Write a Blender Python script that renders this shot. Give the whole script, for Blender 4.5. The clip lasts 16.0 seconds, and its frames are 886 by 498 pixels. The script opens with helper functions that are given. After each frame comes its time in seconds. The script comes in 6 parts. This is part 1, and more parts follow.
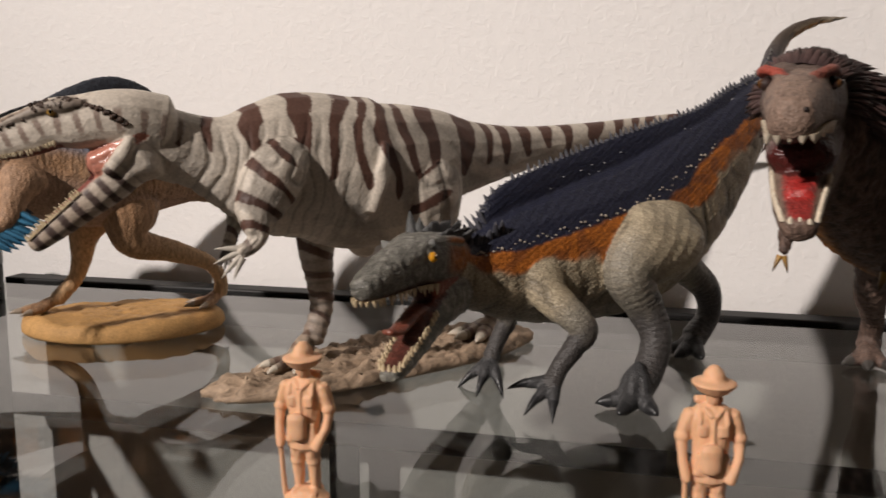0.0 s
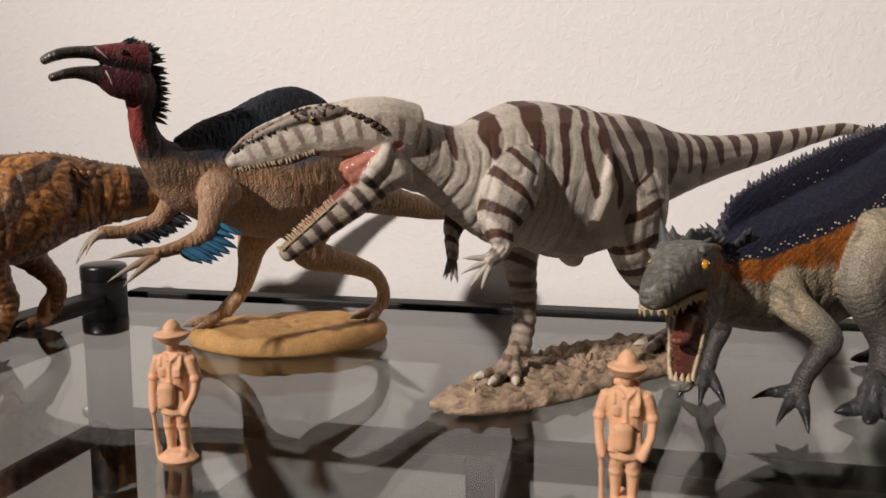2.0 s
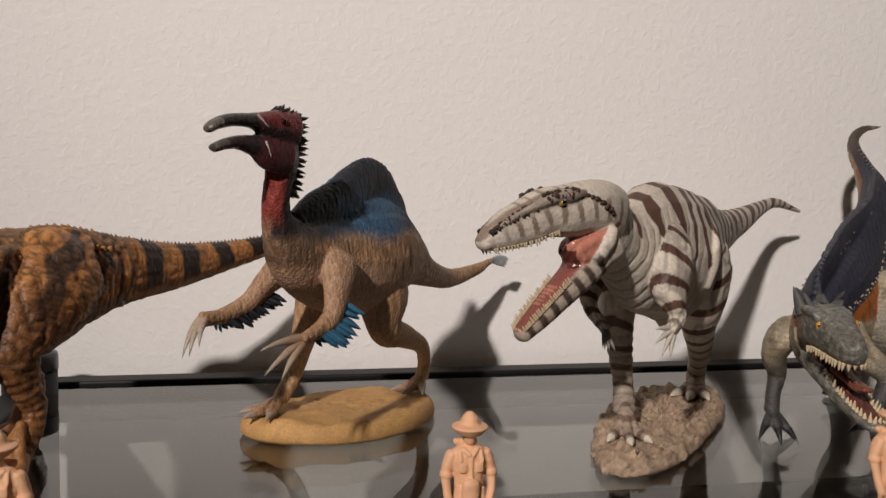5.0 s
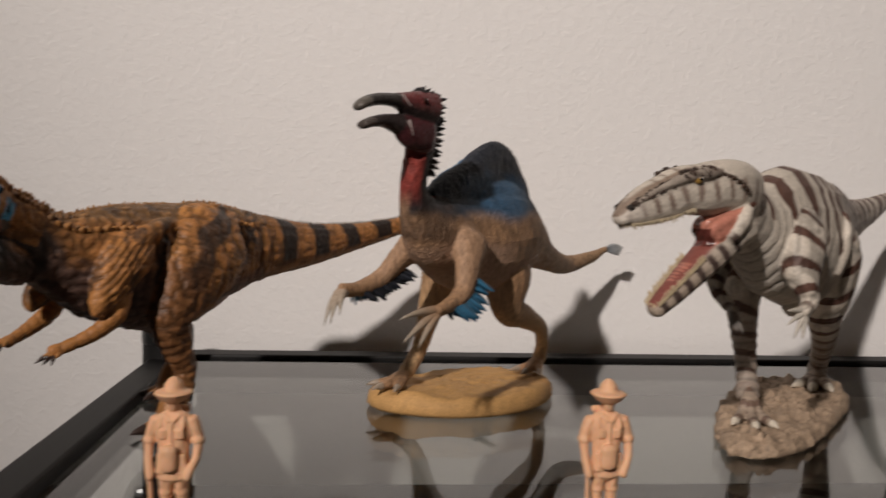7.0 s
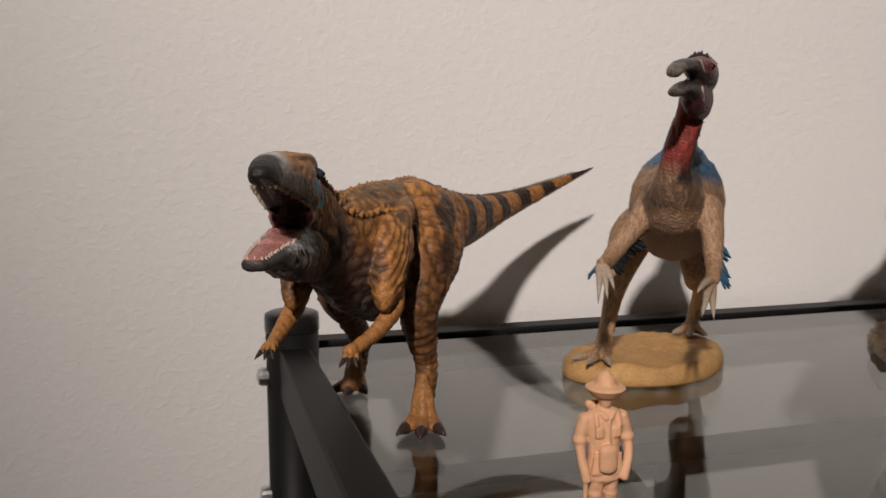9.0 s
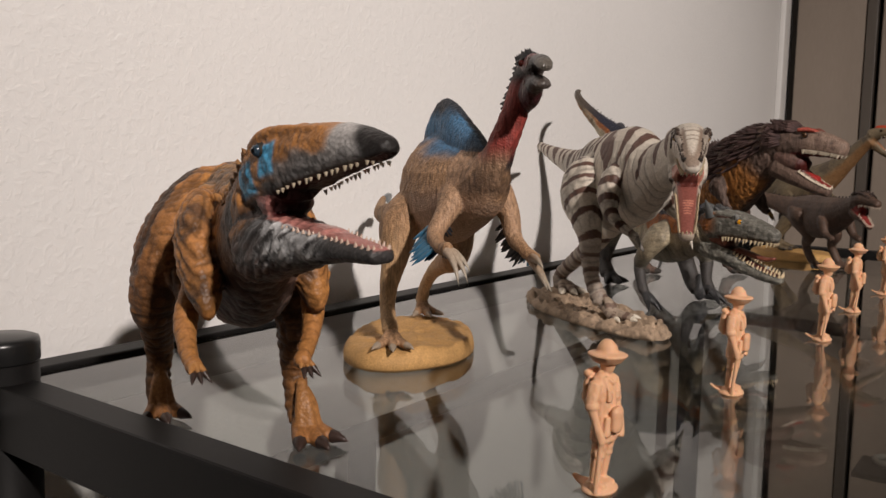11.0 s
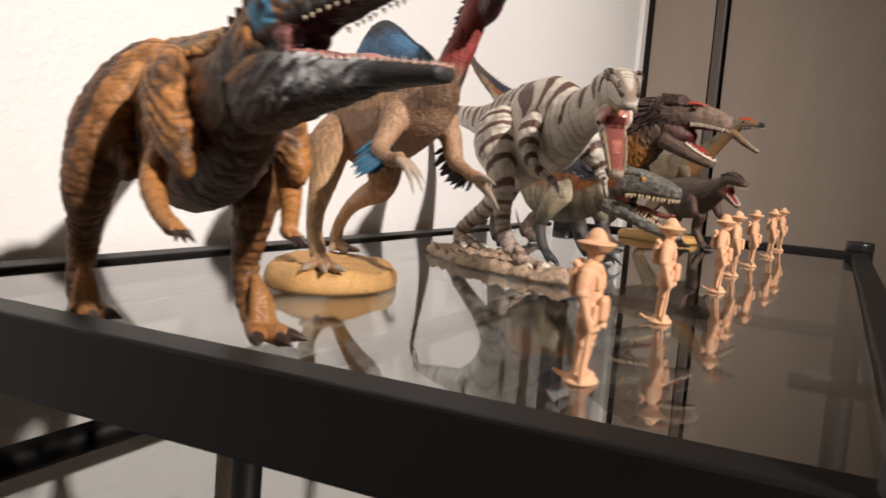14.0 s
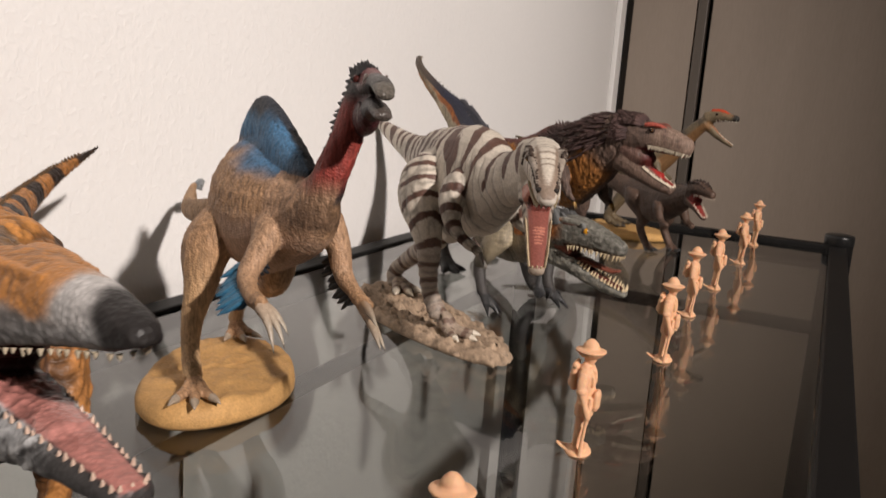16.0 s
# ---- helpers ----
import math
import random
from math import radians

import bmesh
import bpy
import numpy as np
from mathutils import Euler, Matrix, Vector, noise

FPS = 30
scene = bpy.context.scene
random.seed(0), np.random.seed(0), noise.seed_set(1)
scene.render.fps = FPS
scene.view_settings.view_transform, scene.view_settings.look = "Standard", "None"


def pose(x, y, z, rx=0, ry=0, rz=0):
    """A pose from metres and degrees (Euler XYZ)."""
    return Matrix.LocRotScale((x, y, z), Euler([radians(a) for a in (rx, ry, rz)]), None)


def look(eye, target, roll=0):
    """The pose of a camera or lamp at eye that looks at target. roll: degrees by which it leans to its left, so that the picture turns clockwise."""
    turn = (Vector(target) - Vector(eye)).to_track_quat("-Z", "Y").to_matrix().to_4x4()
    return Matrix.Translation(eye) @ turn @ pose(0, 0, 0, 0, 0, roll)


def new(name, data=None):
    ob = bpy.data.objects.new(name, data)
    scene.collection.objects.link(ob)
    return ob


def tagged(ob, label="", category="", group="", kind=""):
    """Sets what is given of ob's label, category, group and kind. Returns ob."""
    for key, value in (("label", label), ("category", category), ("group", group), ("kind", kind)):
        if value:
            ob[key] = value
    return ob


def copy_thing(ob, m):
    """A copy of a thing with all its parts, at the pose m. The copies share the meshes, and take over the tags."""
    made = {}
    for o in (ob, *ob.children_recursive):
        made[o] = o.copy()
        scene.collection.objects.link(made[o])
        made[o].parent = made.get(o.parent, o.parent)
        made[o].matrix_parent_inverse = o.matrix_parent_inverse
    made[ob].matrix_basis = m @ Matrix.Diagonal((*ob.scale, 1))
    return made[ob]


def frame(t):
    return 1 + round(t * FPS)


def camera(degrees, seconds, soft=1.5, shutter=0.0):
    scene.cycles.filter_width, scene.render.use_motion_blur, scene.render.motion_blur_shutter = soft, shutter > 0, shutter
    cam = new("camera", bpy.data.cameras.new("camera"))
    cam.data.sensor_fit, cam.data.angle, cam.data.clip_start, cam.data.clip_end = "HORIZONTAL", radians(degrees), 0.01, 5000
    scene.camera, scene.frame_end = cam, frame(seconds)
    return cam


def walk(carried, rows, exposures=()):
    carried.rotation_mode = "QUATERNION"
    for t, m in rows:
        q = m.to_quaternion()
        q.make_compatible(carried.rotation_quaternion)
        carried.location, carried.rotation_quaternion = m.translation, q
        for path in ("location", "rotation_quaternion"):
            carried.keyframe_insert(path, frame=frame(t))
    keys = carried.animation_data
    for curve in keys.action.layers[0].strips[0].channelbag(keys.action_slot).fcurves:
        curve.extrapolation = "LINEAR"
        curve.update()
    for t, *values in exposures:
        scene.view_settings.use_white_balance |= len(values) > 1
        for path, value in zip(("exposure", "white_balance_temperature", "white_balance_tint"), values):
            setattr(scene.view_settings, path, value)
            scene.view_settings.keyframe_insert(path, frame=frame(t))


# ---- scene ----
cam = camera(55.8, 16.0, soft=1.5, shutter=0.35)
GLASS_Z = 0.8  # height of the glass over the floor
PATH = [
    (0, (0.0215, -0.0468, 0.1337), (-0.0699, 0.3379, 0.0735), 0.23),
    (0.5, (-0.0032, -0.0505, 0.1339), (-0.1053, 0.3317, 0.0746), 0.56),
    (1, (-0.0198, -0.0508, 0.1316), (-0.1223, 0.3312, 0.0717), 0.54),
    (1.5, (-0.0495, -0.0603, 0.1282), (-0.1524, 0.3216, 0.0684), 0.54),
    (2, (-0.0920, -0.0695, 0.1301), (-0.1784, 0.3175, 0.0770), 0.08),
    (2.5, (-0.1413, -0.0718, 0.1270), (-0.1995, 0.3211, 0.0795), 1.00),
    (3, (-0.1889, -0.0614, 0.1251), (-0.2087, 0.3356, 0.0805), 1.56),
    (3.5, (-0.2334, -0.0605, 0.1265), (-0.2331, 0.3373, 0.0842), 1.06),
    (4, (-0.2674, -0.0689, 0.1295), (-0.2491, 0.3287, 0.0895), 0.14),
    (4.2, (-0.2858, -0.0766, 0.1337), (-0.2534, 0.3207, 0.1002), 0.31),
    (6.3, (-0.3572, -0.0819, 0.1432), (-0.2629, 0.3059, 0.1175), 0.71),
    (6.5, (-0.3493, -0.0841, 0.1402), (-0.2647, 0.3059, 0.1133), 0.88),
    (7, (-0.3608, -0.0904, 0.1289), (-0.3271, 0.3072, 0.1018), 1.51),
    (7.5, (-0.4067, -0.0874, 0.1180), (-0.3902, 0.3113, 0.0901), 1.29),
    (8, (-0.4561, -0.0634, 0.1182), (-0.4247, 0.3334, 0.0781), 1.04),
    (8.5, (-0.5053, -0.0413, 0.1248), (-0.4581, 0.3534, 0.0802), 0.25),
    (9, (-0.5662, -0.0309, 0.1329), (-0.4533, 0.3501, 0.0871), -0.22),
    (9.5, (-0.6297, -0.0011, 0.1223), (-0.4413, 0.3478, 0.0693), 0.05),
    (10, (-0.6759, 0.0308, 0.1231), (-0.4182, 0.3328, 0.0738), 0.49),
    (10.2, (-0.6879, 0.0431, 0.1258), (-0.4104, 0.3270, 0.0773), 0.21),
    (12.3, (-0.7404, 0.1514, 0.1230), (-0.4016, 0.3599, 0.0809), 2.59),
    (12.5, (-0.7476, 0.1564, 0.1230), (-0.4094, 0.3659, 0.0811), 2.66),
    (13, (-0.7623, 0.1777, 0.1192), (-0.4122, 0.3667, 0.0773), 3.21),
    (13.5, (-0.7595, 0.1790, 0.0878), (-0.4020, 0.3534, 0.0459), 4.22),
    (14, (-0.7348, 0.1446, 0.0760), (-0.3736, 0.3119, 0.0366), 4.75),
    (14.5, (-0.7031, 0.1178, 0.0877), (-0.3406, 0.2833, 0.0533), 3.68),
    (15, (-0.6877, 0.1174, 0.1197), (-0.3313, 0.2953, 0.0835), 2.77),
    (15.5, (-0.6733, 0.1314, 0.1484), (-0.3135, 0.3011, 0.1063), 2.80),
    (16, (-0.6493, 0.1337, 0.1718), (-0.2916, 0.2954, 0.0949), 4.25),
]
EXPOSURES = [(0.0, -0.03), (2.5, -0.06), (3.0, -0.08), (3.5, -0.22), (4.0, -0.25), (6.5, -0.48), (7.5, -0.42), (9.0, -0.42), (10.0, -0.31), (12.5, -0.16), (13.0, -0.16), (13.5, 0.18), (14.0, 0.48), (14.5, 0.5), (15.0, 0.17), (16.0, 0.14)]
UP = Matrix.Translation((0, 0, GLASS_Z))
walk(cam, [(t, UP @ look(eye, target, roll)) for t, eye, target, roll in PATH], EXPOSURES)

# ---- light ----
world = bpy.data.worlds.new("room_air")
scene.world = world
world.use_nodes = True
world.node_tree.nodes["Background"].inputs[0].default_value = (1.0, 0.86, 0.74, 1)
world.node_tree.nodes["Background"].inputs[1].default_value = 0.013

LAMP_AT = (-1.45, -1.70, GLASS_Z + 1.45)
lamp_data = bpy.data.lights.new("room_lamp_light", "SPOT")
lamp_data.spot_size, lamp_data.spot_blend, lamp_data.shadow_soft_size = radians(46), 1.0, 0.05
lamp_data.energy, lamp_data.color = 402.0, (1.0, 0.897, 0.838)
lamp = new("room_lamp_light", lamp_data)
lamp.matrix_world = look(LAMP_AT, (0.12, 0.588, GLASS_Z + 0.26))
scene.view_settings.exposure = 0.0


# ---- materials ----
def material(name, color=(0.8, 0.8, 0.8), rough=0.5, metal=0.0, spec=0.5):
    mat = bpy.data.materials.new(name)
    mat.use_nodes = True
    bsdf = mat.node_tree.nodes["Principled BSDF"]
    bsdf.inputs["Base Color"].default_value = (*color, 1)
    bsdf.inputs["Roughness"].default_value = rough
    bsdf.inputs["Metallic"].default_value = metal
    bsdf.inputs["Specular IOR Level"].default_value = spec
    return mat


def node(mat, kind, **values):
    n = mat.node_tree.nodes.new(kind)
    for key, value in values.items():
        n.inputs[key].default_value = value
    return n


def link(mat, a, out, b, into):
    mat.node_tree.links.new(a.outputs[out], b.inputs[into])


def textured(mat, color, scale_fine, scale_wide, amount, bump, dist=0.0005, stretch=(1, 1, 1)):
    """Two scales of colour noise and a fine relief."""
    bsdf = mat.node_tree.nodes["Principled BSDF"]
    co = node(mat, "ShaderNodeTexCoord")
    mp = node(mat, "ShaderNodeMapping", Scale=stretch)
    link(mat, co, "Object", mp, "Vector")
    fine = node(mat, "ShaderNodeTexNoise", Scale=scale_fine, Detail=6.0, Roughness=0.6)
    wide = node(mat, "ShaderNodeTexNoise", Scale=scale_wide, Detail=3.0)
    link(mat, mp, "Vector", fine, "Vector")
    link(mat, mp, "Vector", wide, "Vector")
    both = node(mat, "ShaderNodeMath")
    link(mat, fine, "Fac", both, 0)
    link(mat, wide, "Fac", both, 1)
    ramp = node(mat, "ShaderNodeMapRange", **{"From Min": 0.6, "From Max": 1.4, "To Min": 1 - amount, "To Max": 1 + amount})
    link(mat, both, "Value", ramp, "Value")
    mix = node(mat, "ShaderNodeMix")
    mix.data_type, mix.blend_type = "RGBA", "MULTIPLY"
    mix.inputs[0].default_value = 1.0
    mix.inputs[6].default_value = (*color, 1)
    link(mat, ramp, "Result", mix, 7)
    link(mat, mix, 2, bsdf, "Base Color")
    bp = node(mat, "ShaderNodeBump", Strength=bump, Distance=dist)
    link(mat, fine, "Fac", bp, "Height")
    link(mat, bp, "Normal", bsdf, "Normal")
    return mat


def wall_material():
    """White paint over a rough plaster, with soft lumps."""
    mat = material("white_plaster", rough=0.85, spec=0.25)
    textured(mat, (0.80, 0.785, 0.765), 170.0, 3.0, 0.03, 0.5, 0.0006)
    bsdf = mat.node_tree.nodes["Principled BSDF"]
    co = node(mat, "ShaderNodeTexCoord")
    lumps = node(mat, "ShaderNodeTexNoise", Scale=150.0, Detail=3.0, Roughness=0.55, Distortion=0.6)
    link(mat, co, "Object", lumps, "Vector")
    cut = node(mat, "ShaderNodeMapRange", **{"From Min": 0.44, "From Max": 0.68})
    link(mat, lumps, "Fac", cut, "Value")
    bp = node(mat, "ShaderNodeBump", Strength=0.35, Distance=0.0006)
    link(mat, cut, "Result", bp, "Height")
    old = [l.from_node for l in mat.node_tree.links if l.to_socket == bsdf.inputs["Normal"]][0]
    link(mat, old, "Normal", bp, "Normal")
    link(mat, bp, "Normal", bsdf, "Normal")
    return mat


def painted(name, relief, size, rough=0.5, cells=0.0, strand=1.0):
    """Hand-painted vinyl: colour comes from the mesh's own paint, relief from small scales."""
    mat = material(name, rough=rough, spec=0.35)
    bsdf = mat.node_tree.nodes["Principled BSDF"]
    at = node(mat, "ShaderNodeVertexColor")
    at.layer_name = "paint"
    co = node(mat, "ShaderNodeTexCoord")
    grain = node(mat, "ShaderNodeTexNoise", Scale=700.0 if strand == 1 else 1000.0, Detail=4.0)
    lie = node(mat, "ShaderNodeMapping", Scale=(1, 1, strand), Rotation=(0.35 if strand < 1 else 0, 0, 0))
    link(mat, co, "Object", lie, "Vector")
    link(mat, lie, "Vector", grain, "Vector")
    tone = node(mat, "ShaderNodeMapRange", **{"From Min": 0.3, "From Max": 0.7, "To Min": 0.82 if strand == 1 else 0.62, "To Max": 1.12 if strand == 1 else 1.3})
    link(mat, grain, "Fac", tone, "Value")
    mix = node(mat, "ShaderNodeMix")
    mix.data_type, mix.blend_type = "RGBA", "MULTIPLY"
    mix.inputs[0].default_value = 1.0
    link(mat, at, "Color", mix, 6)
    link(mat, tone, "Result", mix, 7)
    link(mat, at, "Alpha", bsdf, "Roughness")
    scales = node(mat, "ShaderNodeTexVoronoi", Scale=size)
    link(mat, co, "Object", scales, "Vector")
    # scale centres coloured lighter and rims darker, by the cells amount
    rim = node(mat, "ShaderNodeMapRange", **{"From Min": 0.15, "From Max": 0.75, "To Min": 1 + cells, "To Max": 1 - cells})
    link(mat, scales, "Distance", rim, "Value")
    celled = node(mat, "ShaderNodeMix")
    celled.data_type, celled.blend_type = "RGBA", "MULTIPLY"
    celled.inputs[0].default_value = 1.0
    link(mat, mix, 2, celled, 6)
    link(mat, rim, "Result", celled, 7)
    link(mat, celled, 2, bsdf, "Base Color")
    add = node(mat, "ShaderNodeMath")
    add.operation = "MULTIPLY_ADD"
    add.inputs[1].default_value = 0.6
    link(mat, grain, "Fac", add, 0)
    link(mat, scales, "Distance", add, 2)
    bp = node(mat, "ShaderNodeBump", Strength=relief, Distance=0.0006)
    link(mat, add, "Value", bp, "Height")
    link(mat, bp, "Normal", bsdf, "Normal")
    return mat


WALL = wall_material()
CEIL = textured(material("ceiling_paint", rough=0.9), (0.8, 0.79, 0.77), 60.0, 2.0, 0.03, 0.2)
FLOOR = textured(material("floor_boards", rough=0.4), (0.52, 0.43, 0.34), 30.0, 4.0, 0.35, 0.2, 0.001, (1, 12, 1))
STEEL = textured(material("black_powder_coat", rough=0.5, spec=0.2), (0.0075, 0.007, 0.0068), 900.0, 12.0, 0.25, 0.25, 0.0002)
CAPMAT = textured(material("black_plastic_cap", rough=0.3, spec=0.5), (0.013, 0.013, 0.013), 700.0, 20.0, 0.2, 0.1, 0.0002)
ZINC = textured(material("zinc_bolt", rough=0.32, metal=1.0), (0.62, 0.62, 0.63), 400.0, 60.0, 0.15, 0.1, 0.0002)
TAUPE = textured(material("taupe_laminate", rough=0.55), (0.31, 0.255, 0.208), 40.0, 3.0, 0.08, 0.1, 0.0004, (6, 6, 1))
DARKGAP = textured(material("dark_profile", rough=0.45), (0.045, 0.037, 0.031), 300.0, 6.0, 0.12, 0.1, 0.0003)
PROFILE = textured(material("brown_profile", rough=0.45), (0.10, 0.083, 0.068), 300.0, 6.0, 0.12, 0.1, 0.0003)
TRIM = textured(material("white_trim", rough=0.5), (0.8, 0.79, 0.77), 60.0, 3.0, 0.03, 0.1)
PLAIN = painted("painted_detail", 0.15, 900.0)
VINYL = painted("painted_vinyl", 0.35, 800.0, cells=0.1)
COARSE = painted("painted_scales", 0.5, 1150.0, cells=0.22)
SATIN = painted("painted_satin", 0.22, 700.0)
SAND = painted("painted_sand", 0.3, 900.0)
FURRY = painted("painted_plumage", 0.6, 900.0, strand=0.2)
ROCK = painted("painted_rock", 0.8, 300.0)
PEACH = textured(material("peach_plastic", rough=0.58, spec=0.3), (0.69, 0.40, 0.235), 500.0, 80.0, 0.06, 0.15, 0.0003)
_b = PEACH.node_tree.nodes["Principled BSDF"]
_b.inputs["Subsurface Weight"].default_value = 0.25
_b.inputs["Subsurface Radius"].default_value = (0.004, 0.002, 0.001)


def thin_glass():
    """Grey float glass: a tinted clear pane with a mirror gloss that grows towards grazing sight."""
    mat = material("grey_glass")
    tree = mat.node_tree
    tree.nodes.remove(tree.nodes["Principled BSDF"])
    clear = node(mat, "ShaderNodeBsdfTransparent", Color=(0.74, 0.752, 0.742, 1))
    gloss = node(mat, "ShaderNodeBsdfGlossy", Color=(1, 1, 1, 1), Roughness=0.0)
    co = node(mat, "ShaderNodeTexCoord")
    smear = node(mat, "ShaderNodeTexNoise", Scale=14.0, Detail=5.0, Roughness=0.65, Distortion=1.2)
    link(mat, co, "Object", smear, "Vector")
    film = node(mat, "ShaderNodeMapRange", **{"From Min": 0.45, "From Max": 0.75, "To Min": 0.006, "To Max": 0.09})
    link(mat, smear, "Fac", film, "Value")
    link(mat, film, "Result", gloss, "Roughness")
    facing = node(mat, "ShaderNodeLayerWeight", Blend=0.5)
    power = node(mat, "ShaderNodeMath")
    power.operation = "POWER"
    power.inputs[1].default_value = 5.0
    link(mat, facing, "Facing", power, 0)
    rise = node(mat, "ShaderNodeMapRange", **{"To Min": 0.042, "To Max": 1.0})
    link(mat, power, "Value", rise, "Value")
    mix = node(mat, "ShaderNodeMixShader")
    link(mat, rise, "Result", mix, "Fac")
    tree.links.new(clear.outputs[0], mix.inputs[1])
    tree.links.new(gloss.outputs[0], mix.inputs[2])
    tree.links.new(mix.outputs[0], tree.nodes["Material Output"].inputs["Surface"])
    return mat


PANE = thin_glass()


# ---- mesh helpers ----
def mesh_object(name, bm, mat, parent=None, label="", smooth=False):
    me = bpy.data.meshes.new(name)
    bm.to_mesh(me)
    bm.free()
    me.materials.append(mat)
    if smooth:
        me.polygons.foreach_set("use_smooth", [True] * len(me.polygons))
    ob = new(name, me)
    if parent:
        ob.parent = parent
    if label:
        tagged(ob, label)
    return ob


def part(name, bm, mat, parent, label="", smooth=False):
    return mesh_object(name, bm, mat, parent, label, smooth)


def box(lo, hi, bevel=0.0, segments=2):
    bm = bmesh.new()
    bmesh.ops.create_cube(bm, size=1.0)
    lo, hi = Vector(lo), Vector(hi)
    for v in bm.verts:
        v.co = Vector([lo[i] + (v.co[i] + 0.5) * (hi[i] - lo[i]) for i in range(3)])
    if bevel:
        bmesh.ops.bevel(bm, geom=bm.edges[:], offset=bevel, segments=segments, affect="EDGES", profile=0.5)
    return bm


def turned(profile, at, n=32, axis="z"):
    """A lathe shape from (radius, height) pairs round an axis."""
    bm = bmesh.new()
    rings = []
    for r, h in profile:
        ring = []
        for k in range(n):
            a = 2 * math.pi * k / n
            p = (r * math.cos(a), r * math.sin(a), h)
            if axis == "x":
                p = (h, p[0], p[1])
            ring.append(bm.verts.new(Vector(p) + Vector(at)))
        rings.append(ring)
    for a, b in zip(rings, rings[1:]):
        for k in range(n):
            bm.faces.new((a[k], a[(k + 1) % n], b[(k + 1) % n], b[k]))
    bm.faces.new(rings[0][::-1])
    bm.faces.new(rings[-1])
    bmesh.ops.recalc_face_normals(bm, faces=bm.faces[:])
    return bm


def empty(name, label, category, group="", kind=""):
    return tagged(new(name), label, category, group, kind)


# ---- room ----
WALL_Y, EAST_X, WEST_X, SOUTH_Y, TOP_Z = 0.588, 1.60, -2.3, -2.9, 2.5
tagged(mesh_object("floor", box((WEST_X, SOUTH_Y, -0.1), (EAST_X, WALL_Y, 0)), FLOOR), "brown wooden floor boards of the room", "floor", kind="structure")
# ceiling is out of view, added to bounce the lamp's light back
tagged(mesh_object("ceiling", box((WEST_X, SOUTH_Y, TOP_Z), (EAST_X, WALL_Y, TOP_Z + 0.1)), CEIL), "plain white painted ceiling", "ceiling", kind="structure")
tagged(mesh_object("wall_north", box((WEST_X, WALL_Y, -0.1), (EAST_X, WALL_Y + 0.12, TOP_Z + 0.1)), WALL), "white rough plaster wall behind the shelf", "wall", kind="structure")
# these three walls are out of view, added for bounced light
tagged(mesh_object("wall_west", box((WEST_X - 0.12, SOUTH_Y, -0.1), (WEST_X, WALL_Y + 0.12, TOP_Z + 0.1)), WALL), "white plaster side wall", "wall", kind="structure")
tagged(mesh_object("wall_east", box((EAST_X, SOUTH_Y, -0.1), (EAST_X + 0.12, WALL_Y + 0.12, TOP_Z + 0.1)), WALL), "white plaster side wall", "wall", kind="structure")
tagged(mesh_object("wall_south", box((WEST_X, SOUTH_Y - 0.12, -0.1), (EAST_X, SOUTH_Y, TOP_Z + 0.1)), WALL), "white plaster wall of the room", "wall", kind="structure")
tagged(mesh_object("trim", box((1.145, WALL_Y - 0.012, 0), (1.188, WALL_Y, TOP_Z), 0.003), TRIM), "white vertical trim strip at the corner", "trim", kind="structure")

wardrobe = empty("wardrobe", "tall taupe laminate wardrobe with dark door profiles", "wardrobe")
# side panel coloured near black to stand for shade in the gap
part("side_panel", box((1.225, WALL_Y - 0.03, 0), (1.60, WALL_Y - 0.004, 2.35), 0.002), DARKGAP, wardrobe)
part("door", box((1.20, 0.432, 0.02), (1.222, 0.566, 2.35), 0.002), TAUPE, wardrobe)
part("door", box((1.20, -1.4, 0.02), (1.222, 0.402, 2.35), 0.002), TAUPE, wardrobe)
part("profile", box((1.194, 0.410, 0.02), (1.226, 0.430, 2.35), 0.002), PROFILE, wardrobe, "dark upright metal profile")
part("carcass", box((1.23, -1.4, 0), (1.595, 0.556, 2.36)), DARKGAP, wardrobe)

# ---- shelf ----
G = GLASS_Z
X0, X1, Y0, Y1 = -0.507, 0.530, 0.110, 0.525
POST_R = 0.0175
shelf = empty("glass_shelf", "black steel tube rack with a grey glass top", "shelf")
for px, out in ((X0, -1), (X1, 1)):
    for py in (Y0, Y1):
        post = part("post", turned([(POST_R, 0.0), (POST_R, G + 0.016 + (0 if out < 0 else -0.008))], (px, py, 0)), STEEL, shelf, smooth=False)
        for p in post.data.polygons:
            p.use_smooth = len(p.vertices) == 4
        cap = part("cap", turned([(POST_R + 0.0003, 0), (POST_R + 0.0006, 0.001), (POST_R + 0.0006, 0.0095), (POST_R, 0.0118), (POST_R - 0.003, 0.013), (0.001, 0.0138)], (px, py, G + 0.0155 + (0 if out < 0 else -0.008))), CAPMAT, post, "round black plastic cap")
        for p in cap.data.polygons:
            p.use_smooth = len(p.vertices) == 4
        for zz in (-0.015, -0.097):
            bolt = turned([(0.0065, 0), (0.0065, 0.004), (0.0055, 0.0065), (0.002, 0.0075)], (0, 0, 0), 16, "x")
            if out < 0:
                for v in bolt.verts:
                    v.co.x = -v.co.x
                bmesh.ops.recalc_face_normals(bolt, faces=bolt.faces[:])
            for v in bolt.verts:
                v.co += Vector((px + out * (POST_R - 0.001), py, G + zz))
            part("bolt", bolt, ZINC, post, "shiny zinc bolt head")
RW = 0.010
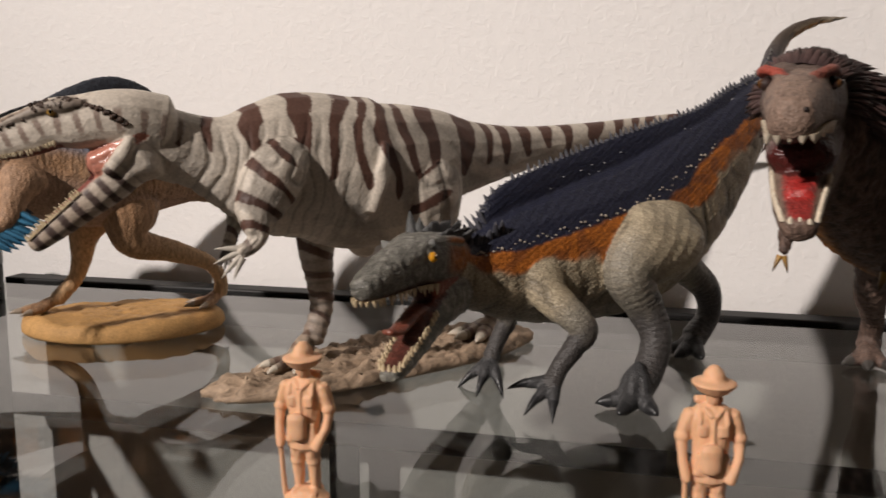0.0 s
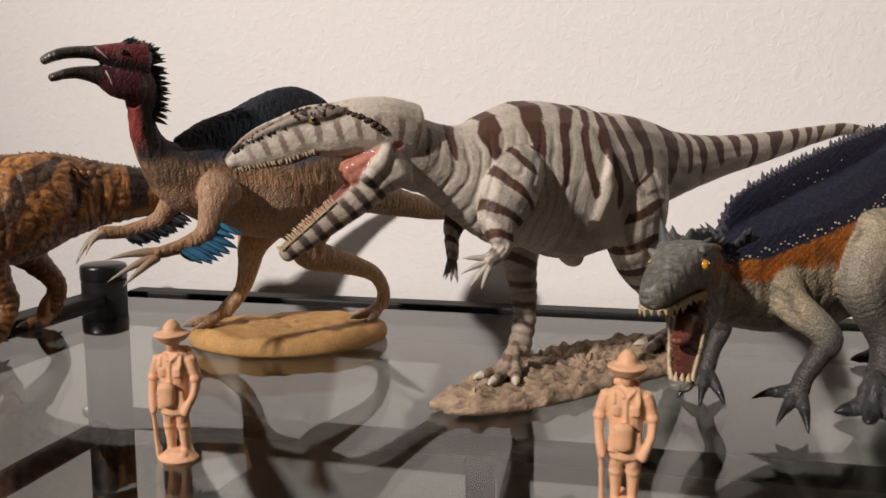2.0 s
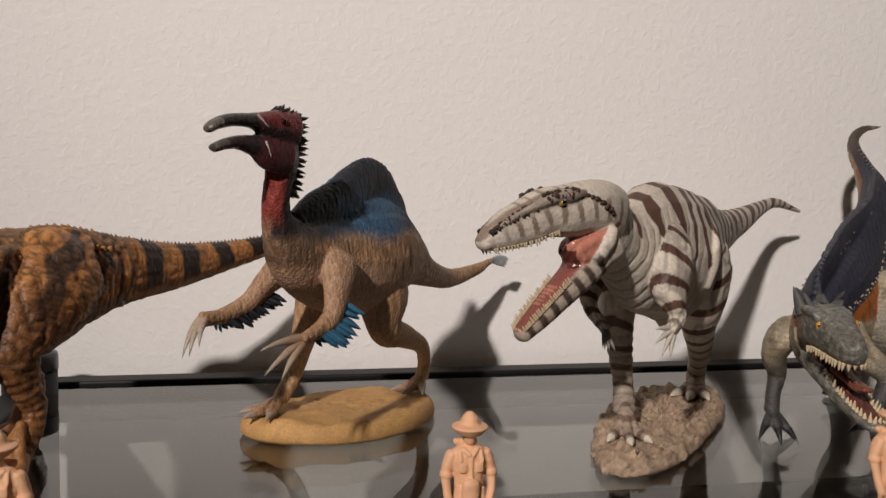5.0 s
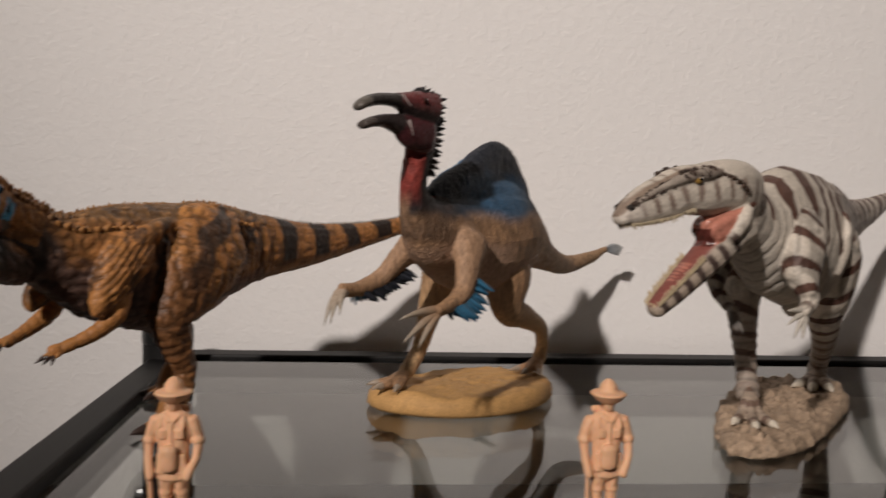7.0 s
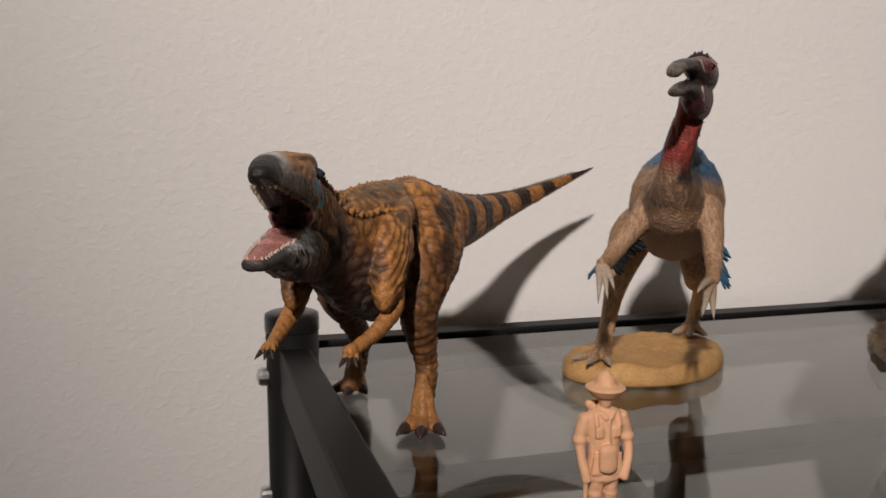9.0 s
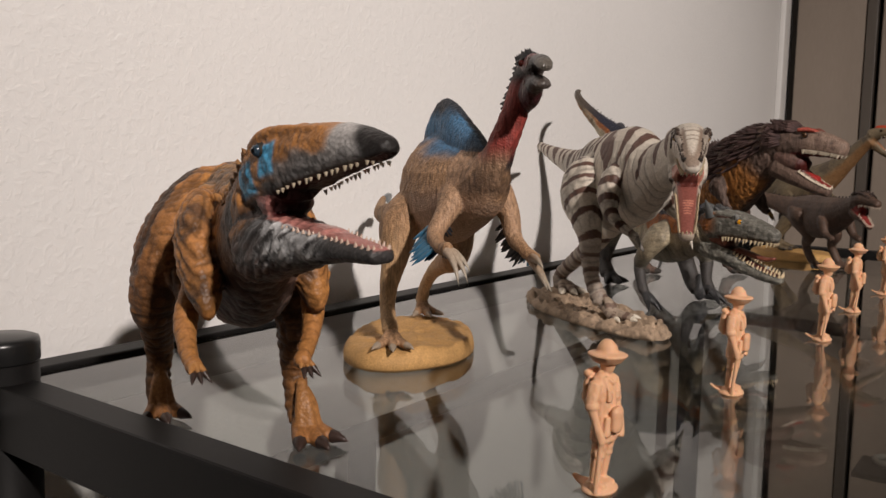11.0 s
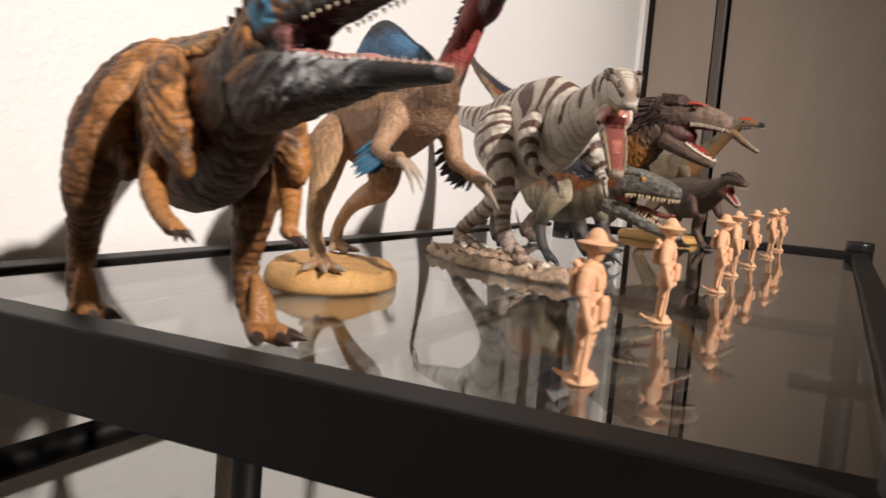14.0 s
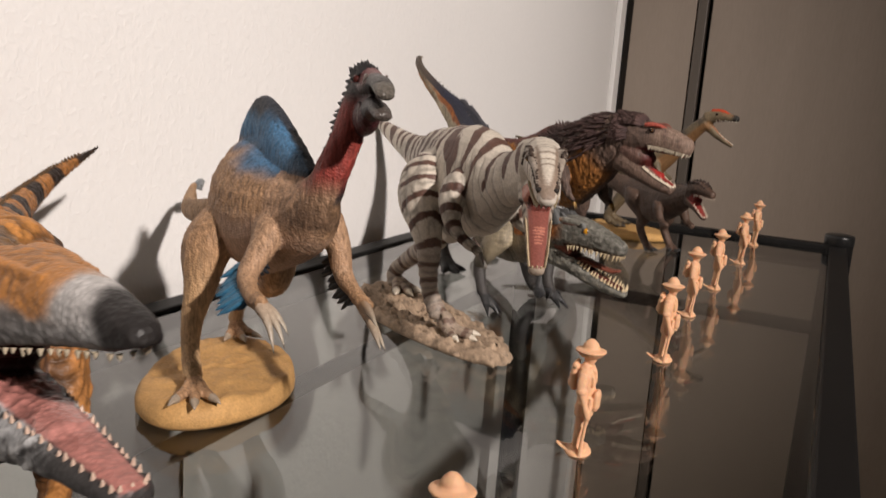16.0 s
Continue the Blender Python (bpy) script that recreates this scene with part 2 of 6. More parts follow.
for lo, hi in (
    ((X0 - RW, Y0 + 0.012, -0.027), (X0 + RW, Y1 - 0.012, 0.006)),
    ((X1 - RW, Y0 + 0.012, -0.027), (X1 + RW, Y1 - 0.012, 0.006)),
    ((X0 + 0.012, Y0 - RW, -0.027), (X1 - 0.012, Y0 + RW, 0.006)),
    ((X0 + 0.008, 0.543, -0.027), (X1 - 0.008, 0.563, 0.0028)),
):
    part("rail", box((lo[0], lo[1], G + lo[2]), (hi[0], hi[1], G + hi[2]), 0.0015), STEEL, shelf)


def tube(a, b, r, n=20):
    """A round bar between two places."""
    a, b = Vector(a), Vector(b)
    bm = turned([(r, 0.0), (r, (b - a).length)], (0, 0, 0), n)
    bmesh.ops.transform(bm, matrix=Matrix.Translation(a) @ (b - a).to_track_quat("Z", "Y").to_matrix().to_4x4(), verts=bm.verts[:])
    return bm


LOW = G - 0.107
for a, b in (((X0, 0.542, LOW), (X1, 0.542, LOW)), ((X0, Y0, LOW), (X0, Y1, LOW)), ((X1, Y0, LOW), (X1, Y1, LOW)), ((-0.2, 0.55, 0.0), (-0.2, 0.55, LOW - 0.004))):
    bar = part("lower_bar" if a[2] else "support", tube(a, b, 0.0092 if a[2] else 0.012), STEEL, shelf)
    for p in bar.data.polygons:
        p.use_smooth = len(p.vertices) == 4
pane = part("glass_top", box((X0 + 0.0108, Y0 + 0.0108, G - 0.006), (X1 - 0.0108, 0.5424, G), 0.0006, 1), PANE, shelf, "grey tinted glass pane")
tab = part("glass_tab", box((-0.323, 0.1195, G - 0.0125), (-0.296, 0.156, G - 0.0098), 0.001), STEEL, shelf, "small steel tab under the glass")
pad = bmesh.new()
rings = []
for a in range(24):
    d = Vector((math.cos(a * math.pi / 12), math.sin(a * math.pi / 12), 0))
    rings.append([pad.verts.new(Vector((-0.304, 0.144, G - 0.0081)) + d * (0.0055 + 0.0013 * math.cos(b * math.pi / 4)) + Vector((0, 0, 0.0016 * math.sin(b * math.pi / 4)))) for b in range(8)])
for a in range(24):
    for b in range(8):
        pad.faces.new((rings[a][b], rings[(a + 1) % 24][b], rings[(a + 1) % 24][(b + 1) % 8], rings[a][(b + 1) % 8]))
part("rubber_pad", pad, material("clear_rubber", (0.22, 0.21, 0.19), 0.35), tab, "small clear rubber ring", smooth=True)

# ---- figurines: sculpting tools ----
def vnoise(p):
    """Smooth value noise, 0 to 1, at the rows of p."""
    i = np.floor(p).astype(np.int64)
    f = p - i
    u = f * f * (3 - 2 * f)
    out = np.zeros(len(p))
    for dx in (0, 1):
        for dy in (0, 1):
            for dz in (0, 1):
                n = (i[:, 0] + dx) * 73856093 ^ (i[:, 1] + dy) * 19349663 ^ (i[:, 2] + dz) * 83492791
                n = (n ^ (n >> 13)) * 1274126177
                h = ((n >> 8) & 0xFFFF) / 65535.0
                w = (u[:, 0] if dx else 1 - u[:, 0]) * (u[:, 1] if dy else 1 - u[:, 1]) * (u[:, 2] if dz else 1 - u[:, 2])
                out += w * h
    return out


def fbm(p, octaves=3):
    total, amp, s = 0.0, 0.5, 1.0
    for k in range(octaves):
        total = total + amp * vnoise(p * s + 17.3 * k)
        s, amp = s * 2.03, amp * 0.5
    return total


def ss(a, b, x):
    t = np.clip((x - a) / (b - a), 0, 1)
    return t * t * (3 - 2 * t)


def crease(p):
    """Sharp valleys between soft swells, 0 in the valleys."""
    return np.abs(2 * vnoise(p) - 1)


def pleat(phase):
    """Narrow sharp grooves between flat swells, -0.75 in the grooves and 0.25 on the swells."""
    return np.sqrt(np.abs(np.sin(phase))) - 0.75


def unit(v):
    v = np.asarray(v, float)
    return v / max(np.linalg.norm(v), 1e-9)


class Figure:
    """A figurine in millimetres over the glass: limbs are chains of rings, fused into one skin, then painted."""

    def __init__(self, voxel=0.9, smooth=3):
        self.voxel, self.smooth = voxel, smooth
        self.names, self.chains = [], []
        self.pieces, self.current = [], None

    def chain(self, name, rows, up=(0, 0, 1), sub=7, square=2.0):
        rows = np.array([(*r, r[3]) if len(r) == 4 else r for r in rows], float)
        if name.startswith(("leg", "arm")) and rows[0, 3] > 3.5:
            lead = rows[0] + (rows[0] - rows[1]) * 0.55
            lead[3:] = rows[0, 3:] * 0.4
            rows = np.vstack([lead, rows])
        ext = np.vstack([2 * rows[0] - rows[1], rows, 2 * rows[-1] - rows[-2]])
        pts = []
        for k in range(len(rows) - 1):
            p0, p1, p2, p3 = ext[k : k + 4]
            for j in range(sub):
                t = j / sub
                pts.append(0.5 * (2 * p1 + (p2 - p0) * t + (2 * p0 - 5 * p1 + 4 * p2 - p3) * t * t + (3 * p1 - p0 - 3 * p2 + p3) * t**3))
        pts.append(rows[-1])
        pts = np.array(pts)
        pts[:, 3:] = np.maximum(pts[:, 3:], 0.4)
        c = pts[:, :3]
        tan = np.gradient(c, axis=0)
        tan /= np.linalg.norm(tan, axis=1)[:, None]
        side = np.cross(tan, np.array(up, float))
        side /= np.maximum(np.linalg.norm(side, axis=1), 1e-6)[:, None]
        upv = np.cross(side, tan)
        s = np.r_[0, np.cumsum(np.linalg.norm(np.diff(c, axis=0), axis=1))]
        self.names.append(name)
        self.chains.append(dict(c=c, t=tan, s=side, u=upv, rw=pts[:, 3], rh=pts[:, 4], k=s / s[-1], length=s[-1], square=square))
        return self

    def at(self, name, k):
        """Centre, tangent, side, up and the two radii of a chain at the share k of its length."""
        ch = self.chains[self.names.index(name)]
        pick = lambda a: np.array([np.interp(k, ch["k"], a[:, i]) for i in range(3)])
        return pick(ch["c"]), unit(pick(ch["t"])), unit(pick(ch["s"])), unit(pick(ch["u"])), np.interp(k, ch["k"], ch["rw"]), np.interp(k, ch["k"], ch["rh"])

    def start(self, name, label="", kind=""):
        """Opens one part that gathers all that is added until stop()."""
        self.current = dict(name=name, label=label, kind=kind, v=[], f=[], c=[], n=0)
        self.pieces.append(self.current)

    def stop(self):
        self.current = None

    def add(self, verts, faces, color, rough=0.5, name="spike", label=""):
        lone = self.current is None
        if lone:
            self.start(name, label)
        p, verts = self.current, np.asarray(verts, float)
        col = np.ones((len(verts), 4)) * rough
        col[:, :3] = color
        p["v"].append(verts)
        p["f"] += [tuple(i + p["n"] for i in f) for f in faces]
        p["c"].append(col)
        p["n"] += len(verts)
        if lone:
            self.stop()

    def cone(self, base, way, length, r, color, bend=(0, 0, 0), rough=0.4, flat=1.0, n=7, tip=None, rings=4, name="claw"):
        """A tapered, bent spike: claw, tooth, quill or thorn."""
        way, bend = unit(way), np.array(bend, float)
        a = unit(np.cross(way, (0.31, 0.2, 0.93)))
        b = np.cross(way, a)
        v, f, cols = [], [], []
        for j in range(rings):
            t = j / rings
            mid = np.array(base, float) + way * length * t + bend * length * t * t
            rad = r * (1 - t) ** 0.75
            for k in range(n):
                ang = 2 * math.pi * k / n
                v.append(mid + rad * (a * math.cos(ang) + flat * b * math.sin(ang)))
        v.append(np.array(base, float) + way * length + bend * length)
        for j in range(rings - 1):
            for k in range(n):
                k2 = (k + 1) % n
                f.append((j * n + k, j * n + k2, (j + 1) * n + k2, (j + 1) * n + k))
        for k in range(n):
            f.append(((rings - 1) * n + k, (rings - 1) * n + (k + 1) % n, rings * n))
        c = np.array(color, float)
        grad = np.array([c + (np.array(tip) - c) * (j / rings) if tip is not None else c for j in range(rings + 1) for _ in range(n if j < rings else 1)])
        self.add(v, f, grad, rough, name)

    def ball(self, at, r, color, rough=0.15, squash=(1, 1, 1), n=10, name="eye"):
        v, f = [], []
        for j in range(n // 2 + 1):
            th = math.pi * j / (n // 2)
            for k in range(n):
                ph = 2 * math.pi * k / n
                v.append(np.array(at) + r * np.array(squash) * (math.sin(th) * math.cos(ph), math.sin(th) * math.sin(ph), math.cos(th)))
        for j in range(n // 2):
            for k in range(n):
                k2 = (k + 1) % n
                f.append((j * n + k, j * n + k2, (j + 1) * n + k2, (j + 1) * n + k))
        self.add(v, f, color, rough, name)

    def blade(self, base, way, length, width, color, bend=(0, 0, 0), out=(0, 0, 1), rough=0.6, tip=None):
        """A feather: a thin, slightly keeled leaf shape with two faces."""
        way, bend = unit(way), np.array(bend, float)
        a = unit(np.cross(way, out))
        o = np.cross(a, way)
        v, shape = [], ((0.0, 0.35), (0.3, 0.9), (0.6, 1.0), (0.85, 0.6), (1.0, 0.08))
        for t, w in shape:
            mid = np.array(base, float) + way * length * t + bend * length * t * t
            v += [mid - a * width * w / 2, mid + o * width * 0.14, mid + a * width * w / 2, mid - o * width * 0.14]
        f = []
        for j in range(len(shape) - 1):
            for k in range(4):
                k2 = (k + 1) % 4
                f.append((j * 4 + k, j * 4 + k2, (j + 1) * 4 + k2, (j + 1) * 4 + k))
        c = np.array(color, float)
        grad = np.array([c + ((np.array(tip) if tip is not None else c) - c) * t for t, _ in shape for _ in range(4)])
        self.add(v, f, grad, rough, "feather")

    def eye(self, at, centre, r, iris, lid=None, pupil=0.5):
        """An eyeball with its pupil, a modelled white glint and, where there is one, a dark rim."""
        o = unit(np.array(at, float) - centre)
        self.start("eye", "small painted eye")
        self.ball(at, r, iris)
        self.ball(np.array(at) + o * r * 0.62, r * pupil, (0.004, 0.004, 0.004), 0.08)
        # glint: a tiny white ball stands in for a lamp's reflection
        self.ball(np.array(at) + o * r * 0.95 + np.array((0, 0, r * 0.3)), r * 0.14, (0.8, 0.8, 0.8), 0.1, n=6)
        if lid is not None:
            self.ball(np.array(at) - o * r * 0.75, r * 1.35, lid, 0.6)
        self.stop()

    def teeth(self, name, k0, k1, count, length, r, way, rim=0.82, drop=0.55, color=(0.75, 0.66, 0.48), seed=1, front=True):
        rnd = random.Random(seed)
        for side in (-1, 1):
            for j in range(count):
                k = k0 + (k1 - k0) * (j + rnd.uniform(-0.2, 0.2)) / max(count - 1, 1)
                c, t, s, u, rw, rh = self.at(name, min(max(k, 0), 1))
                p = c + s * side * rw * rim + u * way * rh * drop
                self.cone(p, u * way + s * side * 0.12 + t * 0.1, length * rnd.uniform(0.65, 1.15), r, color, rough=0.3, n=6, rings=3, name="tooth")
        if front:
            c, t, s, u, rw, rh = self.at(name, k1)
            for j in (-0.5, 0.0, 0.5):
                self.cone(c + s * rw * j + t * rw * 0.25 + u * way * rh * drop, u * way + t * 0.15, length * rnd.uniform(0.6, 0.9), r, color, rough=0.3, n=6, rings=3, name="tooth")

    def ridge(self, name, k0, k1, count, length, r, color, lean=-0.35, seed=3, rim=0.95, jitter=0.3, flat=0.5, off=0.0):
        rnd = random.Random(seed)
        self.start("spiny_ridge", "low ridge of small pointed spines", "stuff")
        for j in range(count):
            k = k0 + (k1 - k0) * j / max(count - 1, 1)
            c, t, s, u, rw, rh = self.at(name, k)
            g = length * (1 + jitter * rnd.uniform(-1, 1))
            self.cone(c + u * rh * rim * math.sqrt(max(0, 1 - off * off)) + s * rw * off, u + t * lean + s * off * 1.2, g, r, color, rough=0.6, flat=flat, n=6, rings=3)
        self.stop()

    def foot(self, name, at, heading, length, spread, r, claw, color, lift=2.0, dew=True, splay=(-1, 0, 1), sizes=(0.85, 1.0, 0.85), clawsize=1.0, tendon=0.0):
        """Three toes with claws that lie on the ground, from the ankle's foot at the given place."""
        h = unit((heading[0], heading[1], 0))
        for n, (d, g) in enumerate(zip(splay, sizes)):
            a = d * spread
            w = np.array([h[0] * math.cos(a) - h[1] * math.sin(a), h[0] * math.sin(a) + h[1] * math.cos(a), 0])
            p0 = np.array(at, float)
            floor = lift
            p1 = p0 + w * length * g * 0.5
            p2 = p0 + w * length * g
            p1[2], p2[2] = floor + r * 0.95, floor + r * 0.62
            self.chain(f"{name}_toe{n}", [(*p0, r * 1.05), (*(p0 * 0.5 + p1 * 0.5 + (0, 0, r * 0.25)), r), (*p1, r * 0.95), (*p2, r * 0.72)])
            if tendon:
                q = p0 - w * r * 0.2 + (0, 0, tendon)
                self.chain(f"{name}_tendon{n}", [(*q, r * 0.5), (*(0.5 * q + 0.5 * p1 + w * r * 0.3 + (0, 0, r * 0.35)), r * 0.62), (*(p1 + (0, 0, r * 0.35)), r * 0.7), (*(0.4 * p1 + 0.6 * p2), r * 0.7)])
            self.cone(p2 + w * r * 0.2, w + np.array([0, 0, 0.12]), length * 0.42 * clawsize, r * 0.72, claw, bend=(0, 0, -0.28), rough=0.35, n=8)
        if dew:
            p = np.array(at, float) - h * r * 0.8
            self.cone(p, -h + np.array([0, 0, -0.5]), r * 1.5, r * 0.4, claw, rough=0.35)

    def along(self, name, v):
        """The share along one chain, and the height and side in its section, for every vertex."""
        ch = self.chains[self.names.index(name)]
        k, hh, ww = np.zeros(len(v)), np.zeros(len(v)), np.zeros(len(v))
        for a in range(0, len(v), 6000):
            d = v[a : a + 6000, None, :] - ch["c"][None]
            j = (d**2).sum(-1).argmin(1)
            d = d[np.arange(len(j)), j]
            k[a : a + 6000] = ch["k"][j] + (d * ch["t"][j]).sum(1) / ch["length"]
            hh[a : a + 6000] = (d * ch["u"][j]).sum(1) / ch["rh"][j]
            ww[a : a + 6000] = (d * ch["s"][j]).sum(1) / ch["rw"][j]
        return k, hh, ww

    def lookup(self, v):
        """For each vertex: its chain, the share along it, and its height and side in that chain's section."""
        n = len(v)
        cid, k, hh, ww = np.zeros(n, int), np.zeros(n), np.zeros(n), np.zeros(n)
        best = np.full(n, 1e9)
        for ci, ch in enumerate(self.chains):
            rm = 0.5 * (ch["rw"] + ch["rh"])
            for a in range(0, n, 6000):
                d = v[a : a + 6000, None, :] - ch["c"][None]
                ps, pu, pt = (d * ch["s"]).sum(-1) / ch["rw"], (d * ch["u"]).sum(-1) / ch["rh"], (d * ch["t"]).sum(-1) / rm
                q = (np.sqrt(ps**2 + pu**2 + pt**2) - 1) * rm
                j = q.argmin(1)
                rows = np.arange(len(j))
                m = q[rows, j]
                better = m < best[a : a + 6000]
                w = np.nonzero(better)[0]
                best[a + w], cid[a + w] = m[w], ci
                k[a + w], hh[a + w], ww[a + w] = ch["k"][j[w]] + pt[w, j[w]] * rm[j[w]] / ch["length"], pu[w, j[w]], ps[w, j[w]]
        return cid, k, hh, ww

    def finish(self, name, mat, paint, shift=None, origin=(0, 0, 0), relief_shade=0.45):
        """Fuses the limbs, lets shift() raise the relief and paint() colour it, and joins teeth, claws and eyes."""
        n, verts, faces = 16, [], []
        ring = np.array([(math.cos(2 * math.pi * j / n), math.sin(2 * math.pi * j / n)) for j in range(n)])
        for ch in self.chains:
            c, base, m = ch["c"], len(verts), len(ch["c"])
            hoop = np.sign(ring) * np.abs(ring) ** (2 / ch["square"])
            for i in range(m):
                for x, y in hoop:
                    verts.append(c[i] + ch["s"][i] * ch["rw"][i] * x + ch["u"][i] * ch["rh"][i] * y)
            for i in range(m - 1):
                for j in range(n):
                    j2 = (j + 1) % n
                    faces.append((base + i * n + j, base + i * n + j2, base + (i + 1) * n + j2, base + (i + 1) * n + j))
            for i, way in ((0, -1), (m - 1, 1)):
                reach = 0.55 * min(ch["rw"][i], ch["rh"][i])
                inner = len(verts)
                for x, y in ring:
                    verts.append(c[i] + ch["t"][i] * way * reach * 0.7 + 0.65 * (ch["s"][i] * ch["rw"][i] * x + ch["u"][i] * ch["rh"][i] * y))
                tip = len(verts)
                verts.append(c[i] + ch["t"][i] * way * reach)
                for j in range(n):
                    j2 = (j + 1) % n
                    quad = (base + i * n + j, base + i * n + j2, inner + j2, inner + j)
                    tri = (inner + j, inner + j2, tip)
                    faces.append(quad if way > 0 else quad[::-1])
                    faces.append(tri if way > 0 else tri[::-1])
        me = bpy.data.meshes.new("raw")
        me.from_pydata([tuple(v) for v in verts], [], faces)
        tmp = new("raw", me)
        mod = tmp.modifiers.new("fuse", "REMESH")
        mod.mode, mod.voxel_size, mod.adaptivity = "VOXEL", self.voxel, 0.0
        sm = tmp.modifiers.new("soften", "SMOOTH")
        sm.factor, sm.iterations = 0.5, self.smooth
        dep = bpy.context.evaluated_depsgraph_get()
        got = tmp.evaluated_get(dep).to_mesh()
        nv = len(got.vertices)
        v = np.empty(nv * 3)
        got.vertices.foreach_get("co", v)
        v = v.reshape(-1, 3)
        nrm = np.empty(nv * 3)
        got.vertices.foreach_get("normal", nrm)
        nrm = nrm.reshape(-1, 3)
        quads = [tuple(p.vertices) for p in got.polygons]
        tmp.evaluated_get(dep).to_mesh_clear()
        bpy.data.objects.remove(tmp)
        bpy.data.meshes.remove(me)
        info = self.lookup(v)
        kind = np.array(self.names, object)[info[0]]
        col = np.ones((nv, 4)) * 0.5
        out = paint(v, nrm, kind, *info[1:])
        col[:, : out.shape[1]] = out
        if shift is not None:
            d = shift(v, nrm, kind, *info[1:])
            # shade painted into the colour: grooves darkened, swells lightened
            col[:, :3] *= (1 - relief_shade * ss(0.05, -0.45, d) + 0.35 * relief_shade * ss(0.15, 0.6, d))[:, None]
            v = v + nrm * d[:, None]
        o = np.array(origin, float)
        ob = self.built(name, v, quads, col, mat, o)
        ob.location = (o[0] * 0.001, o[1] * 0.001, GLASS_Z + o[2] * 0.001 + 0.0004)
        for p in self.pieces:
            sub = self.built(p["name"], np.vstack(p["v"]), p["f"], np.vstack(p["c"]), PLAIN, o)
            sub.parent = ob
            tagged(sub, p["label"], kind=p["kind"])
        return ob

    def built(self, name, v, faces, col, mat, o):
        me = bpy.data.meshes.new(name)
        me.from_pydata(((v - o) * 0.001).tolist(), [], faces)
        layer = me.color_attributes.new("paint", "FLOAT_COLOR", "POINT")
        layer.data.foreach_set("color", np.clip(col, 0, 1).astype(np.float32).ravel())
        me.polygons.foreach_set("use_smooth", [True] * len(me.polygons))
        me.materials.append(mat)
        return new(name, me)


def tint(col, mask, color):
    col[:, :3] += (np.array(color) - col[:, :3]) * np.clip(mask, 0, 1)[:, None]
    return col


def stand(name, owner, centre, axis, half, height, mat, color, rim=0.8, rough_amp=0.5, freq=0.2, label="", seed=0.0, top=None, wobble=0.12, curl=0.0):
    """A moulded stand under a figurine: a low slab with an uneven outline and top."""
    nr, na = (40, 170) if curl else (26, 96)
    ax = unit((axis[0], axis[1], 0))
    ay = np.array([-ax[1], ax[0], 0])
    v = []
    prof = [(0.97, 0.0), (1.0, 0.18), (1.0, 0.45), (0.985, 0.7), (0.95, 0.88)] + [(0.95 * (1 - j / nr), 1.0) for j in range(1, nr)]
    for r, h in prof:
        for a in range(na):
            th = 2 * math.pi * a / na
            w = 1 + wobble * math.sin(2 * th + seed) + wobble * 0.6 * math.sin(3 * th + 2.1 * seed + 1)
            p = (ax * math.cos(th) * half[0] + ay * math.sin(th) * half[1]) * r * w
            v.append((p[0], p[1], h * height))
    v = np.array(v)
    v0 = v + np.array([centre[0], centre[1], 0])
    wave = fbm(v0 * freq + seed, 4) - 0.47
    crumb = np.abs(fbm(v0 * freq * 3.1 + 9 + seed, 3) - 0.45)
    lift = (v[:, 2] > 0.15 * height) * rough_amp
    v[:, 2] += lift * height * (wave * 1.6 - crumb * 1.2) * (v[:, 2] / height)
    if curl:
        v[:, 2] += curl * (v[:, 2] / height) * (np.minimum(crease(v0 * 0.16 + fbm(v0 * 0.1, 2)[:, None] * 1.2), 0.6) - 0.4)
    v[:, :2] *= 1 + (lift * (wave + crumb * 0.6) * 0.16)[:, None]
    f = []
    for i in range(len(prof) - 1):
        for a in range(na):
            b = (a + 1) % na
            f.append((i * na + a, i * na + b, (i + 1) * na + b, (i + 1) * na + a))
    f.append(tuple(range((len(prof) - 1) * na, len(prof) * na)))
    f.append(tuple(range(na))[::-1])
    col = np.ones((len(v), 4)) * 0.7
    col[:, :3] = color
    # colour follows the relief: crumb pits darker, swells lighter
    dark = ss(0.02, 0.28, crumb) * rough_amp
    tint(col, dark, np.array(color) * 0.45)
    tint(col, ss(0.05, 0.2, wave) * 0.5, np.minimum(np.array(color) * 1.25, 0.9))
    if top is not None:
        col = top(v0, col)
    me = bpy.data.meshes.new(name)
    me.from_pydata((v * 0.001).tolist(), [], f)
    layer = me.color_attributes.new("paint", "FLOAT_COLOR", "POINT")
    layer.data.foreach_set("color", np.clip(col, 0, 1).astype(np.float32).ravel())
    me.polygons.foreach_set("use_smooth", [True] * len(me.polygons))
    me.materials.append(mat)
    ob = new(name, me)
    ob.parent = owner
    o = owner.location
    ob.location = (centre[0] * 0.001 - o.x, centre[1] * 0.001 - o.y, GLASS_Z + 0.0002 - o.z)
    return tagged(ob, label)


DINOS = "dinosaur figurines on the glass shelf"


